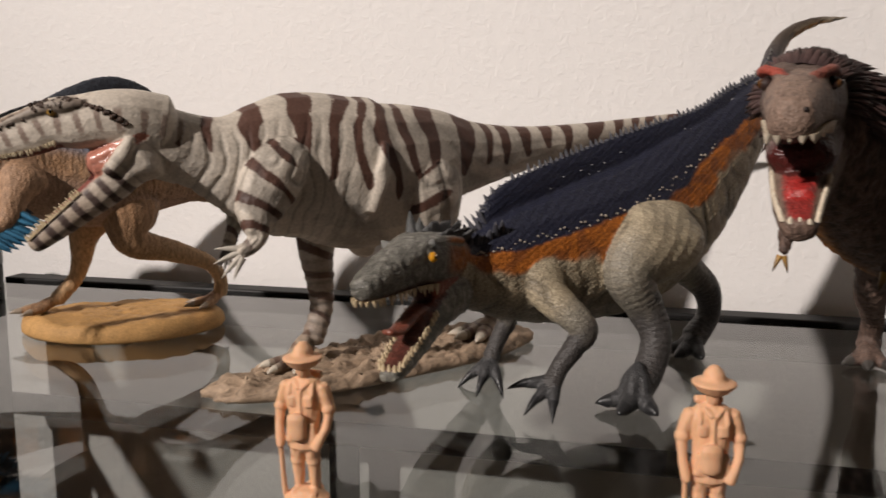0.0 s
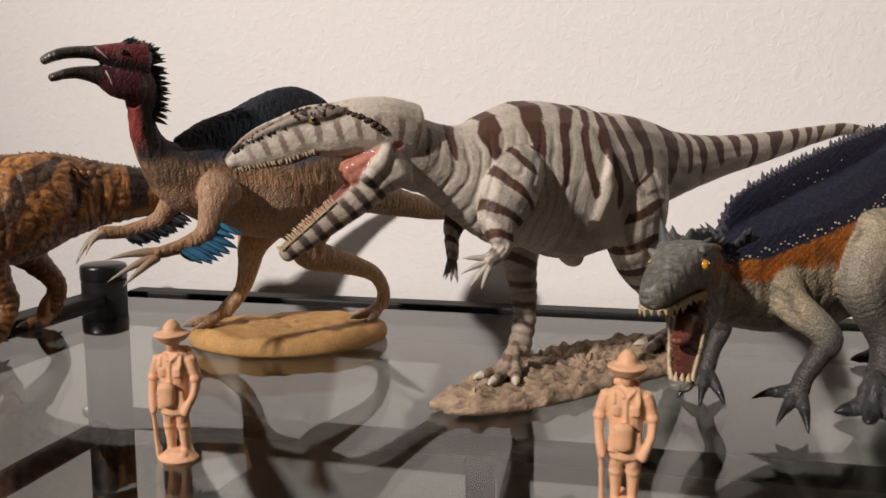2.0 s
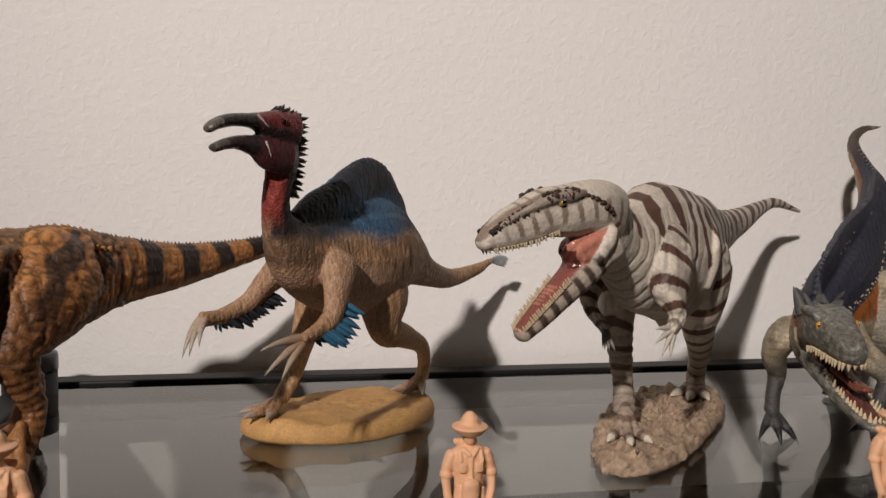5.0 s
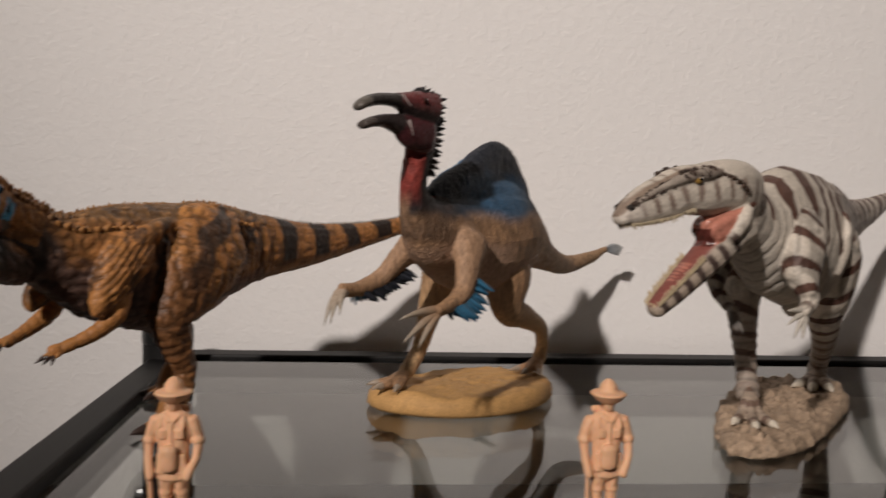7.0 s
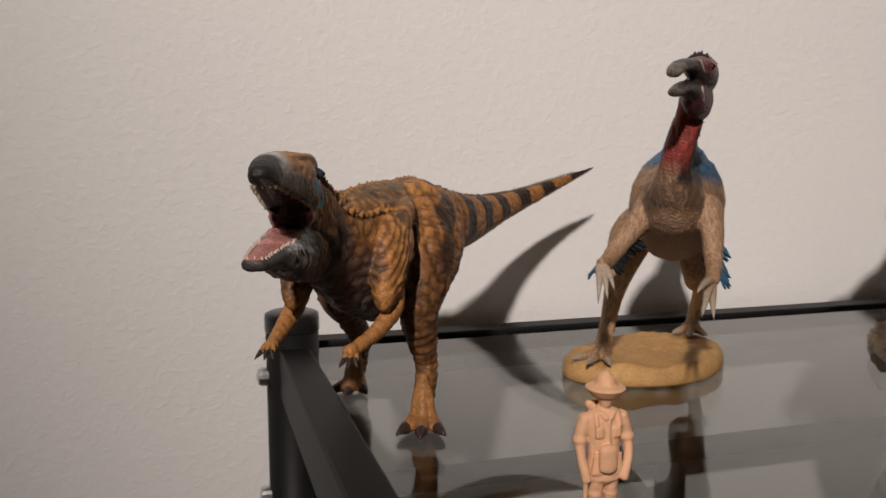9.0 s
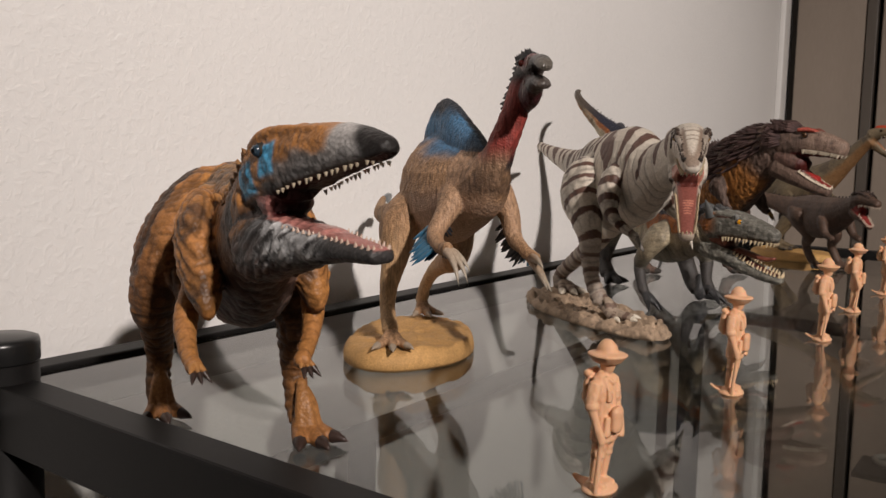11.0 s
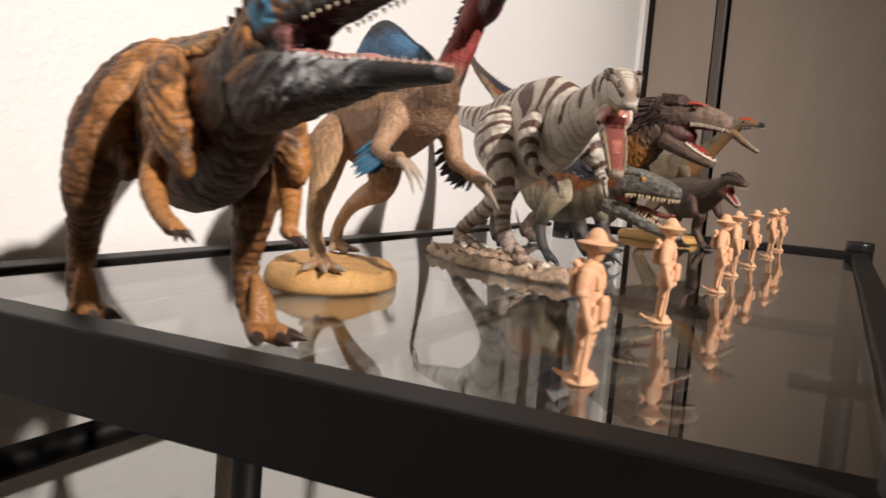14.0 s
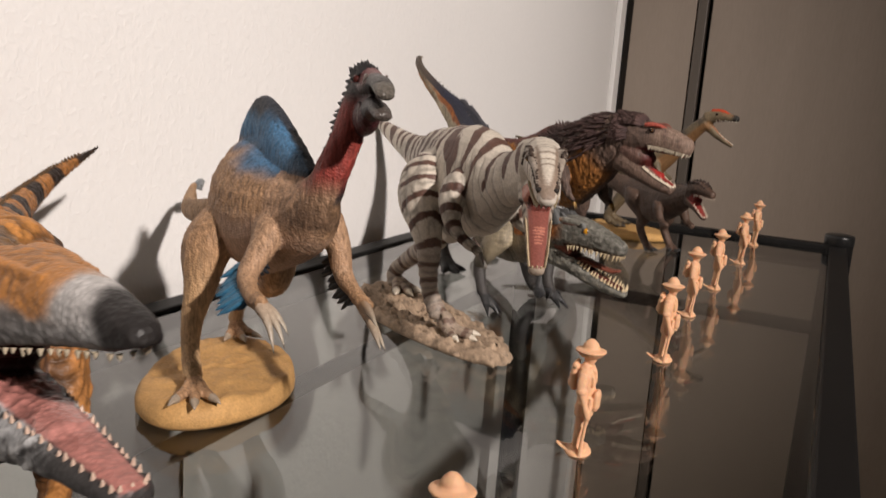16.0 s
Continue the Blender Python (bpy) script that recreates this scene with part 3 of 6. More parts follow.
# ---- grey striped theropod on a rocky stand ----
def grey_theropod():
    f = Figure(0.8, 3)
    f.chain("body", [(-199, 284, 128, 10, 15), (-189, 294, 123, 11, 16.5), (-179, 305, 119, 12.5, 17), (-172, 312, 116, 14.5, 21), (-165, 319, 114, 17, 27), (-154, 330, 112, 19, 34), (-139, 345, 111, 22, 36.5), (-125, 359, 107, 24, 39), (-112, 372, 107, 23.5, 38), (-100, 384, 111, 21, 32), (-87, 397, 113.5, 17, 26.5), (-70, 414, 114.5, 12.5, 19), (-46, 438, 118, 9.5, 13), (-13, 471, 124, 7, 9), (22, 506, 131.5, 4.6, 5.5), (48, 527, 135, 3.4, 3.8), (83, 548, 128, 1.2, 1.5)])
    f.chain("skull", [(-188, 291, 131, 10.5, 14), (-197, 282, 134, 10.5, 13), (-207, 277, 134, 10.8, 12.2), (-217, 273, 132.5, 10.2, 11.6), (-226, 269.4, 132, 9, 10.8), (-234, 266.2, 128.6, 7.9, 10.4), (-243, 262.6, 125.5, 6.9, 9.2), (-251, 259.5, 122, 5.8, 6.6), (-257, 257, 119, 4.2, 3.3)], square=2.3)
    f.chain("jaw", [(-193, 284, 119, 10.5, 13), (-199, 281, 113.5, 9.8, 10), (-206, 278, 105.5, 8.6, 8.3), (-217, 273.5, 96, 7, 6.8), (-228, 269, 86.5, 5.8, 5.4), (-237, 265.5, 79, 4.4, 3.8)], square=2.3)
    f.chain("cheek", [(-194, 283, 124, 9.6, 7), (-203, 279, 117, 9.6, 8.6), (-211, 276, 113.5, 8.8, 7)])
    f.chain("nape", [(-208, 277, 138, 6, 6), (-199, 284, 137, 8, 9), (-190, 293, 131, 8.5, 10), (-180, 304, 122, 9, 11)])
    for ln, q in (("l", 1), ("r", -1)):
        f.chain("hinge_" + ln, [(-196 + 3.6 * q, 282 - 8.6 * q, 125, 2.2, 2.2), (-199 + 3.8 * q, 280.5 - 8.8 * q, 119, 2.6, 3.4), (-205 + 3.6 * q, 278 - 8.4 * q, 111, 2.2, 2.6)])
    for sd in (-1, 1):
        rows = []
        for k, r in ((0.36, 1.6), (0.46, 3.0), (0.54, 3.0), (0.64, 2.0), (0.76, 1.3), (0.9, 0.9)):
            c, t, s, u, rw, rh = f.at("skull", k)
            rows.append((*(c + s * sd * rw * 0.88 + u * rh * 0.62), r))
        f.chain("brow_" + "rl"[sd > 0], rows)
    f.chain("tongue", [(-207, 277.5, 109, 4.6, 3), (-218, 273, 100.5, 4.6, 2.6), (-228, 269, 91.5, 3.4, 1.8)])
    L = R = (-0.7, -0.7, 0)
    f.chain("arm_l", [(-140, 327, 122, 6, 9), (-142, 319, 115, 9.5, 13), (-146, 311, 104, 10.5, 14), (-149, 305, 93, 9, 11.5), (-148, 301, 86, 6, 7.5), (-147, 300, 81, 4.2), (-150, 297, 77, 4), (-153, 294.5, 75, 3.4)], L)
    f.chain("deltoid_l", [(-136, 331, 126, 3, 4), (-141, 319, 118, 5, 6), (-149, 308, 104, 5, 6), (-155, 300, 93, 3.4, 4)])
    f.chain("arm_r", [(-166, 347, 112, 7, 11), (-172, 346, 100, 8, 11), (-177, 342, 88, 6, 7), (-178, 336, 80, 4), (-176, 328, 74, 3.3), (-175, 323, 71, 3)], R)
    f.chain("leg_l", [(-98, 380, 114, 13, 22), (-91, 380, 99, 15, 23), (-89, 383, 80, 14, 18), (-86, 393, 62, 10.5, 12.5), (-77, 408, 47, 7.8, 9.4), (-67, 427, 33, 6.2, 7.2), (-62, 440, 21, 6, 6.4), (-63, 439, 12, 7)], L)
    f.chain("leg_r", [(-130, 388, 112, 13, 22), (-139, 384, 96, 14.5, 23), (-147, 375, 78, 11.5, 14), (-148, 371, 64, 8.6, 10), (-146, 371, 47, 6.8, 7.6), (-145, 369, 32, 5.8, 6.3), (-147, 361, 18, 6.6, 6.3)], R)
    f.chain("vent", [(-124, 362, 80, 9, 10), (-121, 366, 70, 6.5, 7), (-118, 371, 66, 4, 4.5)])
    for q in (1, -1):
        # folds of skin under the throat and behind the ribs
        f.chain("flank_fold", [(-118 + 15 * q, 366 - 15 * q, 122, 2, 3), (-120 + 17.5 * q, 364 - 17.5 * q, 108, 2.5, 4), (-124 + 15 * q, 360 - 15 * q, 90, 2, 4)])
    claw, skin = (0.62, 0.56, 0.46), (0.5, 0.46, 0.4)
    f.foot("foot_l", (-64, 436, 13), (-0.6, -0.8), 20, 0.5, 4.4, claw, skin, 7)
    f.foot("foot_r", (-148, 358, 14), (-0.28, -0.95), 27, 0.42, 3.3, claw, skin, 7, clawsize=0.5, tendon=9)
    for a, b, g in ((-0.2, 0.35, 12), (-0.1, -0.1, 13), (0.12, -0.55, 13), (0.4, -0.9, 10)):
        f.cone((-153 + 2 * a, 294.5 - a, 75 + 3 * b), (-0.75 + a, -0.5, -0.18 + b), g, 1.9, (0.46, 0.42, 0.36), bend=(0, 0, -0.12), rough=0.5, n=8, rings=6, name="finger")
        f.cone((-175 + 2 * a, 323, 71 + 2 * b), (-0.1 + a, -0.5, -0.9), 11, 1.8, (0.2, 0.18, 0.16), rough=0.5, name="finger")
    f.teeth("skull", 0.56, 0.97, 22, 2.9, 0.75, -1, 0.88, 0.7, color=(0.55, 0.46, 0.31))
    f.teeth("jaw", 0.5, 0.98, 24, 3.3, 0.8, 1, 0.92, 0.62, color=(0.52, 0.42, 0.27), seed=5)
    for sd in (-1, 1):
        c, t, s, u, rw, rh = f.at("skull", 0.53)
        f.eye(c + s * sd * rw * 0.96 + u * rh * 0.42, c + u * rh * 0.42, 2.2, (0.34, 0.20, 0.05), (0.05, 0.03, 0.018), 0.5)
    rnd = random.Random(4)
    for sd in (-1, 1):
        f.start("brow_ridge", "raised brown scales along the brow", "stuff")
        for j in range(90):
            k = 0.38 + 0.58 * j / 90
            c, t, s, u, rw, rh = f.at("skull", k)
            up = 0.60 + rnd.uniform(-0.14, 0.16)
            f.ball(c + s * sd * rw * (math.sqrt(1 - up * up) + (0.24 if 0.42 < k < 0.6 else 0.08)) + u * rh * (up + (0.12 if 0.42 < k < 0.6 else 0)), rnd.uniform(0.75, 1.3) * (1.25 if k < 0.62 else 0.8), np.array((0.045, 0.026, 0.017)) * rnd.uniform(0.6, 1.4), 0.6, n=6)
        for j in range(26):
            q = j / 25
            c, t, s, u, rw, rh = f.at("skull", 0.46 - 0.28 * q)
            up = 0.62 - 0.85 * q * q + rnd.uniform(-0.06, 0.06)
            f.ball(c + s * sd * rw * math.sqrt(1 - up * up) + u * rh * up, rnd.uniform(0.9, 1.5), np.array((0.045, 0.026, 0.017)) * rnd.uniform(0.6, 1.4), 0.6, n=6)
        f.stop()
        c, t, s, u, rw, rh = f.at("skull", 0.93)
        f.ball(c + s * sd * rw * 0.74 + u * rh * 0.55 + t * 0.8, 1.7, (0.02, 0.016, 0.013), 0.7, (1.2, 1, 0.8), name="nostril")

    def paint(v, n, kind, k, h, w):
        col = np.zeros((len(v), 4))
        g = fbm(v * 0.11, 3)
        col[:, :3] = np.array((0.56, 0.50, 0.42)) * (0.84 + 0.32 * g)[:, None]
        col[:, 3] = 0.55
        tint(col, ss(0.1, -0.8, h) * (kind == "body") * 0.5, (0.58, 0.535, 0.47))
        brown = np.array((0.10, 0.05, 0.036))
        warp = (vnoise(v * 0.03) - 0.5) * 9.0 + (vnoise(v * 0.08) - 0.5) * 1.4
        edge = (vnoise(v * 0.5) - 0.5) * 0.16 + (vnoise(v * 0.16) - 0.5) * 0.5
        body = np.isin(kind, ("body", "nape", "flank_fold", "deltoid_l"))
        k, h, w = (np.where(np.isin(kind, ("nape", "flank_fold", "deltoid_l")), a, b) for a, b in zip(f.along("body", v), (k, h, w)))
        phase = np.sin(k * 150 + warp + np.abs(w) * 0.6 - h * 1.2) + edge
        reach = 0.45 * (vnoise(np.stack([k * 44, np.sign(w) * 3, k * 0], 1)) - 0.5)
        need = -0.25 + 0.85 * ss(0.95, -0.35, h + reach) + 0.9 * ss(-0.15, -0.5, h + reach) * (k < 0.62) + 0.35 * ss(0.26, 0.1, k)
        tint(col, body * ss(need, need + 0.12, phase), brown)
        for name, freq, cut in (("leg_l", 62, 0.4), ("leg_r", 60, 0.44), ("arm_l", 34, 0.4), ("arm_r", 34, 0.2)):
            m = kind == name
            fade = 0.8 * ss(0.1, -0.6, h) * ss(0.6, 0.3, k)
            tint(col, m * ss(cut + fade, cut + fade + 0.14, np.sin(k * freq + warp * 0.7 + h * 1.1) + edge) * ss(1.0, 0.9, k), brown)
        tint(col, np.isin(kind, ("leg_l", "leg_r")) * ss(0.45, 0.68, k) * 0.6, (0.15, 0.10, 0.075))
        toe = np.array(["foot" in q for q in kind])
        tint(col, toe * 0.85, (0.27, 0.20, 0.145))
        tint(col, toe * ss(0.2, 0.5, np.sin(k * 17)) * 0.75, brown)
        head = kind == "skull"
        tint(col, head * ss(0.45, 0.6, np.sin(k * 66 + warp * 0.4 - h * 0.8) + edge) * ss(0.45, 0.2, h) * ss(-0.6, -0.3, h) * 0.8, (0.16, 0.10, 0.075))
        tint(col, head * ss(0.45, 0.6, np.sin(k * 78) + edge) * ss(0.8, 0.92, h) * ss(0.62, 0.8, np.sin(k * 78)) * ss(0.3, 0.4, k) * ss(0.85, 0.75, k) * 0.7, (0.15, 0.10, 0.07))
        tint(col, head * ss(0.82, 0.92, k) * 0.6, (0.62, 0.56, 0.49))
        tint(col, head * ss(0.42, 0.55, h) * ss(0.95, 0.85, h) * ss(0.38, 0.46, k) * 0.8, (0.15, 0.09, 0.055))
        tint(col, head * ss(-0.72, -0.9, h) * (k > 0.5), (0.16, 0.045, 0.035))
        jaw = kind == "jaw"
        rim = np.isin(kind, ("jaw", "hinge_l", "hinge_r"))
        kj, hj, wj = f.along("jaw", v)
        tint(col, jaw * ss(0.1, 0.6, k) * 0.6, (0.30, 0.215, 0.15))
        tint(col, rim * ss(0.0, 0.25, np.sin(kj * 56 + warp * 0.4) + edge) * ss(0.75, 0.45, hj) * ss(0.1, 0.2, kj), (0.075, 0.05, 0.042))
        tint(col, jaw * ss(0.45, 0.75, n[:, 0] * -0.45 + n[:, 1] * -0.2 + n[:, 2] * 0.85) * ss(0.95, 0.75, np.abs(w)) * (k > 0.2), (0.20, 0.06, 0.045))
        tint(col, np.isin(kind, ("brow_l", "brow_r")) * (0.55 + 0.9 * (g - 0.4)), (0.075, 0.043, 0.028))
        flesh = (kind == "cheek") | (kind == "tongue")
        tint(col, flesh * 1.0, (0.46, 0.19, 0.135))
        # lining between the cheeks is much darker than the outer flesh
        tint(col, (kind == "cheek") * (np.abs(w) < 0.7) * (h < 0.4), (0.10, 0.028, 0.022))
        col[:, 3] = np.where(flesh, 0.22, col[:, 3])
        return col

    def shift(v, n, kind, k, h, w):
        fine = (fbm(v * 0.5, 3) - 0.45) * 0.3
        kb, hb, wb = f.along("body", v)
        neck = np.isin(kind, ("body", "nape"))
        folds = np.where(neck, (np.minimum(np.abs(np.sin(kb * 175 + fbm(v * 0.06, 2) * 7 + hb * 0.8)), 0.75) - 0.45) * 0.8 * ss(0.30, 0.2, kb) * ss(0.85, 0.3, hb) * ss(0.02, 0.08, kb), 0)
        ribs = np.where(kind == "cheek", np.sin(w * 9 + h * 5) * 0.3, 0)
        hide = np.where((kind == "body") & (k > 0.25), (crease(np.stack([k * 34 + h * 1.4, h * 1.4, w], 1)) - 0.5) * 0.8 * ss(0.95, 0.5, h) * ss(0.75, 0.5, k), 0)
        shin = np.where(np.isin(kind, ("leg_l", "leg_r")), np.sin(k * 120) * 0.3 * ss(0.5, 0.7, k) + (np.minimum(crease(np.stack([k * 14, h * 2.2, w * 2.2], 1) + 5), 0.5) - 0.4) * 1.4 * ss(0.6, 0.4, k), 0)
        arm = np.where(np.isin(kind, ("arm_l", "arm_r", "deltoid_l")), (np.minimum(crease(np.stack([k * 9, h * 1.8, w * 1.8], 1) + 2), 0.5) - 0.4) * 1.3, 0)
        return fine + folds + ribs + hide + shin + arm

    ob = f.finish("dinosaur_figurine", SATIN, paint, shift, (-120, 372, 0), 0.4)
    tagged(ob, "grey dinosaur with brown stripes, jaws open, on a rocky stand", "dinosaur figurine", DINOS)
    stand("stand", ob, (-112, 388), (0.62, 0.78), (92, 36), 8.0, ROCK, (0.37, 0.27, 0.185), rough_amp=1.0, curl=2.4, freq=0.16, label="brown rough rock stand", seed=1.3, wobble=0.10)


# ---- tall plumed dinosaur with a hump, on a sandy stand ----
def plumed_dinosaur():
    f = Figure(0.8, 3)
    f.chain("body", [(-339, 322, 148, 6.2, 7), (-341, 327, 134, 6.6, 7.8), (-339, 334, 121, 8.6, 10.5), (-331, 347, 109, 15, 19), (-315, 376, 103, 22, 28.5), (-299, 395, 102, 26, 33), (-282, 415, 103, 24, 30), (-262, 440, 98, 14, 18), (-246, 462, 88, 8, 10), (-220, 512, 78, 6, 7), (-194, 536, 82, 4, 4.5), (-180, 546, 88, 2, 2)])
    f.chain("nape", [(-339, 317, 164, 6.6, 9), (-338, 321, 155, 6.6, 9), (-339, 324, 145, 6.4, 8)], (-0.7, -0.7, 0))
    f.chain("hump", [(-331, 347, 121, 6, 9), (-322, 360, 127, 8, 12), (-311, 374, 133, 8.5, 12.5), (-300, 389, 139, 8, 15.5), (-290, 402, 143, 5.6, 16.5), (-282, 413, 140, 5.6, 16), (-277, 420, 131, 7, 15.5), (-272, 426, 119, 8, 15), (-262, 440, 103, 8, 11)])
    f.chain("saddle", [(-321, 365, 114, 10, 14), (-298, 394, 119, 16, 19), (-280, 418, 116, 16.5, 19), (-260, 442, 104, 10, 13)])
    f.chain("skull", [(-333, 319, 168, 6.5, 9), (-340, 312.5, 169, 6.2, 7.6), (-346, 307.5, 169.8, 5.2, 5.6), (-352, 302.5, 170.6, 4.4, 3.4), (-360, 296, 170, 4.4, 2.9), (-365.5, 291.5, 168, 4.4, 2.6), (-369, 288.5, 165.4, 3.4, 2)])
    f.chain("jaw", [(-336, 318, 157, 6.3, 10.5), (-344, 310.5, 157, 5.6, 8.4), (-350, 305, 159.6, 4.8, 5), (-357, 299, 160.6, 4.3, 3.2), (-362, 294.5, 159.6, 4.3, 2.5), (-366.5, 290.5, 157.6, 3.8, 2)])
    L = R = (-0.7, -0.7, 0)
    f.chain("arm_l", [(-311, 350, 103, 9, 13), (-311, 342, 92, 6.2, 8), (-313, 337, 79, 4.8, 5.6), (-320, 326, 73, 3.6, 4.2), (-329, 314, 70, 3.8, 2.8)], L)
    f.chain("arm_r", [(-334, 362, 103, 9, 13), (-345, 361, 93, 6.2, 8), (-355, 361, 82, 4.8, 5.6), (-366, 350, 77, 3.8, 4.4), (-376, 337, 77, 4, 3.2)], R)
    f.chain("leg_l", [(-288, 402, 99, 10, 22), (-281, 401, 82, 13, 19), (-279, 401, 61, 9, 11), (-265, 421, 52, 6.4, 7.4), (-252, 439, 43, 4.8, 5.2), (-248, 449, 31, 4.1, 4.4), (-249, 451, 20, 4.6)], L)
    f.chain("leg_r", [(-300, 414, 99, 10, 22), (-314, 418, 82, 13, 19), (-323, 415, 62, 8.5, 10), (-327, 416, 47, 6, 6.8), (-331, 414, 33, 4.8, 5), (-339, 405, 20, 5)], R)
    claw, skin = (0.30, 0.24, 0.18), (0.3, 0.2, 0.12)
    f.foot("foot_l", (-250, 450, 19), (-0.6, -0.8), 17, 0.55, 3.1, claw, skin, 13)
    f.foot("foot_r", (-340, 403, 19), (-0.75, -0.66), 18, 0.55, 3.2, claw, skin, 13)
    grey = (0.36, 0.32, 0.26)
    for dx, dy, dz, g in ((-0.72, -0.66, 0.12, 24), (-0.62, -0.7, -0.3, 25), (-0.42, -0.78, -0.5, 21)):
        f.cone((-328 + 2 * dx, 315, 70 + 3 * dz), (dx, dy, dz), g, 2.9, (0.30, 0.18, 0.10), bend=(-0.04, -0.04, -0.2 - 0.1 * dz), tip=grey, n=8, rings=6)
    for a, g in ((-0.3, 20), (0.05, 22), (0.35, 19)):
        f.cone((-376 + 3 * a, 337, 76), (-0.3 + a * 0.5, -0.85, -0.1 + 0.4 * a), g - 1, 2.7, (0.38, 0.28, 0.2), bend=(0.08, 0.2, -0.6), tip=grey, n=8, rings=6)
    rnd = random.Random(11)
    for arm, side in (("arm_l", np.array((0.7, -0.7, 0))), ("arm_r", np.array((-0.7, 0.7, 0)))):
        for row in (-1, 0, 1):
            tone, tip = ((0.05, 0.20, 0.34), (0.05, 0.20, 0.35)) if row > 0 else (((0.03, 0.10, 0.17), (0.02, 0.07, 0.13)) if row == 0 else ((0.022, 0.024, 0.032), (0.03, 0.035, 0.045)))
            for k in np.linspace(0.42, 0.82, 14):
                c, t, s, u, rw, rh = f.at(arm, k)
                back = unit(-t * 0.4 + (np.array((-0.15, 0.6, -0.75)) if arm == "arm_r" and row >= 0 else np.array((0.42, 0.42, -0.72))) + side * 0.22 * row + np.array([rnd.uniform(-0.12, 0.12) for _ in range(3)]))
                f.blade(c + back * rw * 0.2 + side * row * 2.6, back, rnd.uniform(10, 13.5) * (1.2 if row > 0 else 0.9), 3.4, np.array(tone) * rnd.uniform(0.75, 1.25), bend=(0.05, 0.05, -0.1), out=side * (1 if row >= 0 else -1), tip=tip)
    black = (0.014, 0.013, 0.014)
    f.start("crest", "ragged black plume crest", "stuff")
    for row in (-3, -2, -1, 0, 1, 2, 3):
        for k in np.linspace(0, 1, 21):
            if k < 0.35:
                p = np.array((-341, 314, 176)) * (1 - k / 0.35) + np.array((-332, 322, 173)) * (k / 0.35)
                way = np.array((0.4, 0.4, 0.8))
            else:
                q = (k - 0.35) / 0.65
                p = np.array((-332, 322, 173)) * (1 - q) + np.array((-335.5, 330, 139)) * q + np.array((1.6, 1.6, 0)) * math.sin(q * 3.1)
                way = np.array((0.62, 0.62, 0.35 - 0.5 * q))
            sd = np.array((0.7, -0.7, 0)) * row
            f.cone(p + sd * 0.95 - way * (3.4 + 0.3 * abs(row)), way + sd * 0.1 + np.array([rnd.uniform(-0.12, 0.12) for _ in range(3)]), rnd.uniform(8, 11) - 0.7 * abs(row), 2.0, black, bend=(0, 0, -0.15), rough=0.6, n=6, rings=3)
    f.stop()
    for a in np.linspace(-1, 1, 9):
        f.blade((-181, 545, 87), (0.75 + 0.1 * a, 0.25, 0.3 + 0.35 * a), 17 - 4 * abs(a), 3.6, (0.08, 0.1, 0.12), bend=(0.05, -0.1, -0.25), out=(0.6, -0.7, 0.2), tip=(0.45, 0.46, 0.46))
    for c in ((-337.6, 307.6, 171), (-345.6, 316, 171)):
        f.eye(c, (-341.5, 312, 170.5), 1.8, (0.05, 0.012, 0.01), None, 0.6)
    for sd in (1, -1):
        for k0, k1, ch in ((0.50, 0.36, "skull"), (0.42, 0.30, "jaw")):
            c, t, s, u, rw, rh = f.at(ch, k0)
            c2, t2, s2, u2, rw2, rh2 = f.at(ch, k1)
            a = c + s * sd * rw * 0.9 + u * rh * (0.7 if ch == "skull" else 0.5)
            b = c2 + s2 * sd * rw2 * 0.95 - u2 * rh2 * 0.5
            f.cone(a, b - a, np.linalg.norm(b - a), 0.75, (0.55, 0.48, 0.45), rough=0.5, n=5, name="white_stripe")

    def paint(v, n, kind, k, h, w):
        col = np.zeros((len(v), 4))
        streak = fbm(v * np.array((0.5, 0.5, 0.16)), 3)
        col[:, :3] = np.array((0.39, 0.228, 0.122)) * (0.45 + 1.05 * streak)[:, None]
        col[:, 3] = 0.6
        x, y, z = v.T
        along = (x * -0.7 + y * -0.7)
        dn = (fbm(v * 0.06, 3) - 0.45) * 22
        body = kind == "body"
        tint(col, body * ss(96, 80, z + dn * 0.4) * (k < 0.62), (0.40, 0.25, 0.175))
        tint(col, ((kind == "arm_l") | (kind == "arm_r")) * ss(0.9, 0.5, k) * 0.7, (0.40, 0.25, 0.155))
        tint(col, body * ss(0.0, 0.1, k - 0.12) * ss(0.34, 0.22, k) * ss(0.15, -0.25, h), (0.47, 0.30, 0.21))
        tint(col, body * ss(0.42, 0.6, k) * 0.35, (0.36, 0.25, 0.15))
        back = (body & (k < 0.62)) | (kind == "hump") | (kind == "saddle")
        zb = z + dn * 0.45
        west = ss(0.15, -0.3, w)
        lowest = 112 + 8 * west + 11 * west * ss(-325, -300, x)
        tint(col, back * ss(0, 8, zb - lowest), (0.024, 0.028, 0.038))
        rear = ss(-318, -298, x + dn * 0.3 + 24 * west) * ss(-262, -278, x)
        tint(col, back * ss(-3, 10, zb - lowest) * ss(144 + 11 * west, 132 + 14 * west, zb) * np.maximum(rear, west * ss(-334, -322, x)) * (0.5 + 0.5 * west + 0.3 * (streak - 0.45)), (0.06, 0.17, 0.31))
        neck = (kind == "nape") | (body & (k < 0.17)) | (kind == "skull") | (kind == "jaw")
        tint(col, neck * ss(112, 126, z + dn * 0.3), (0.034, 0.025, 0.024))
        tint(col, (body & (k < 0.2)) * ss(136, 124, z + dn * 0.3) * ss(-0.2, 0.3, -w) * 0.85, (0.38, 0.235, 0.145))
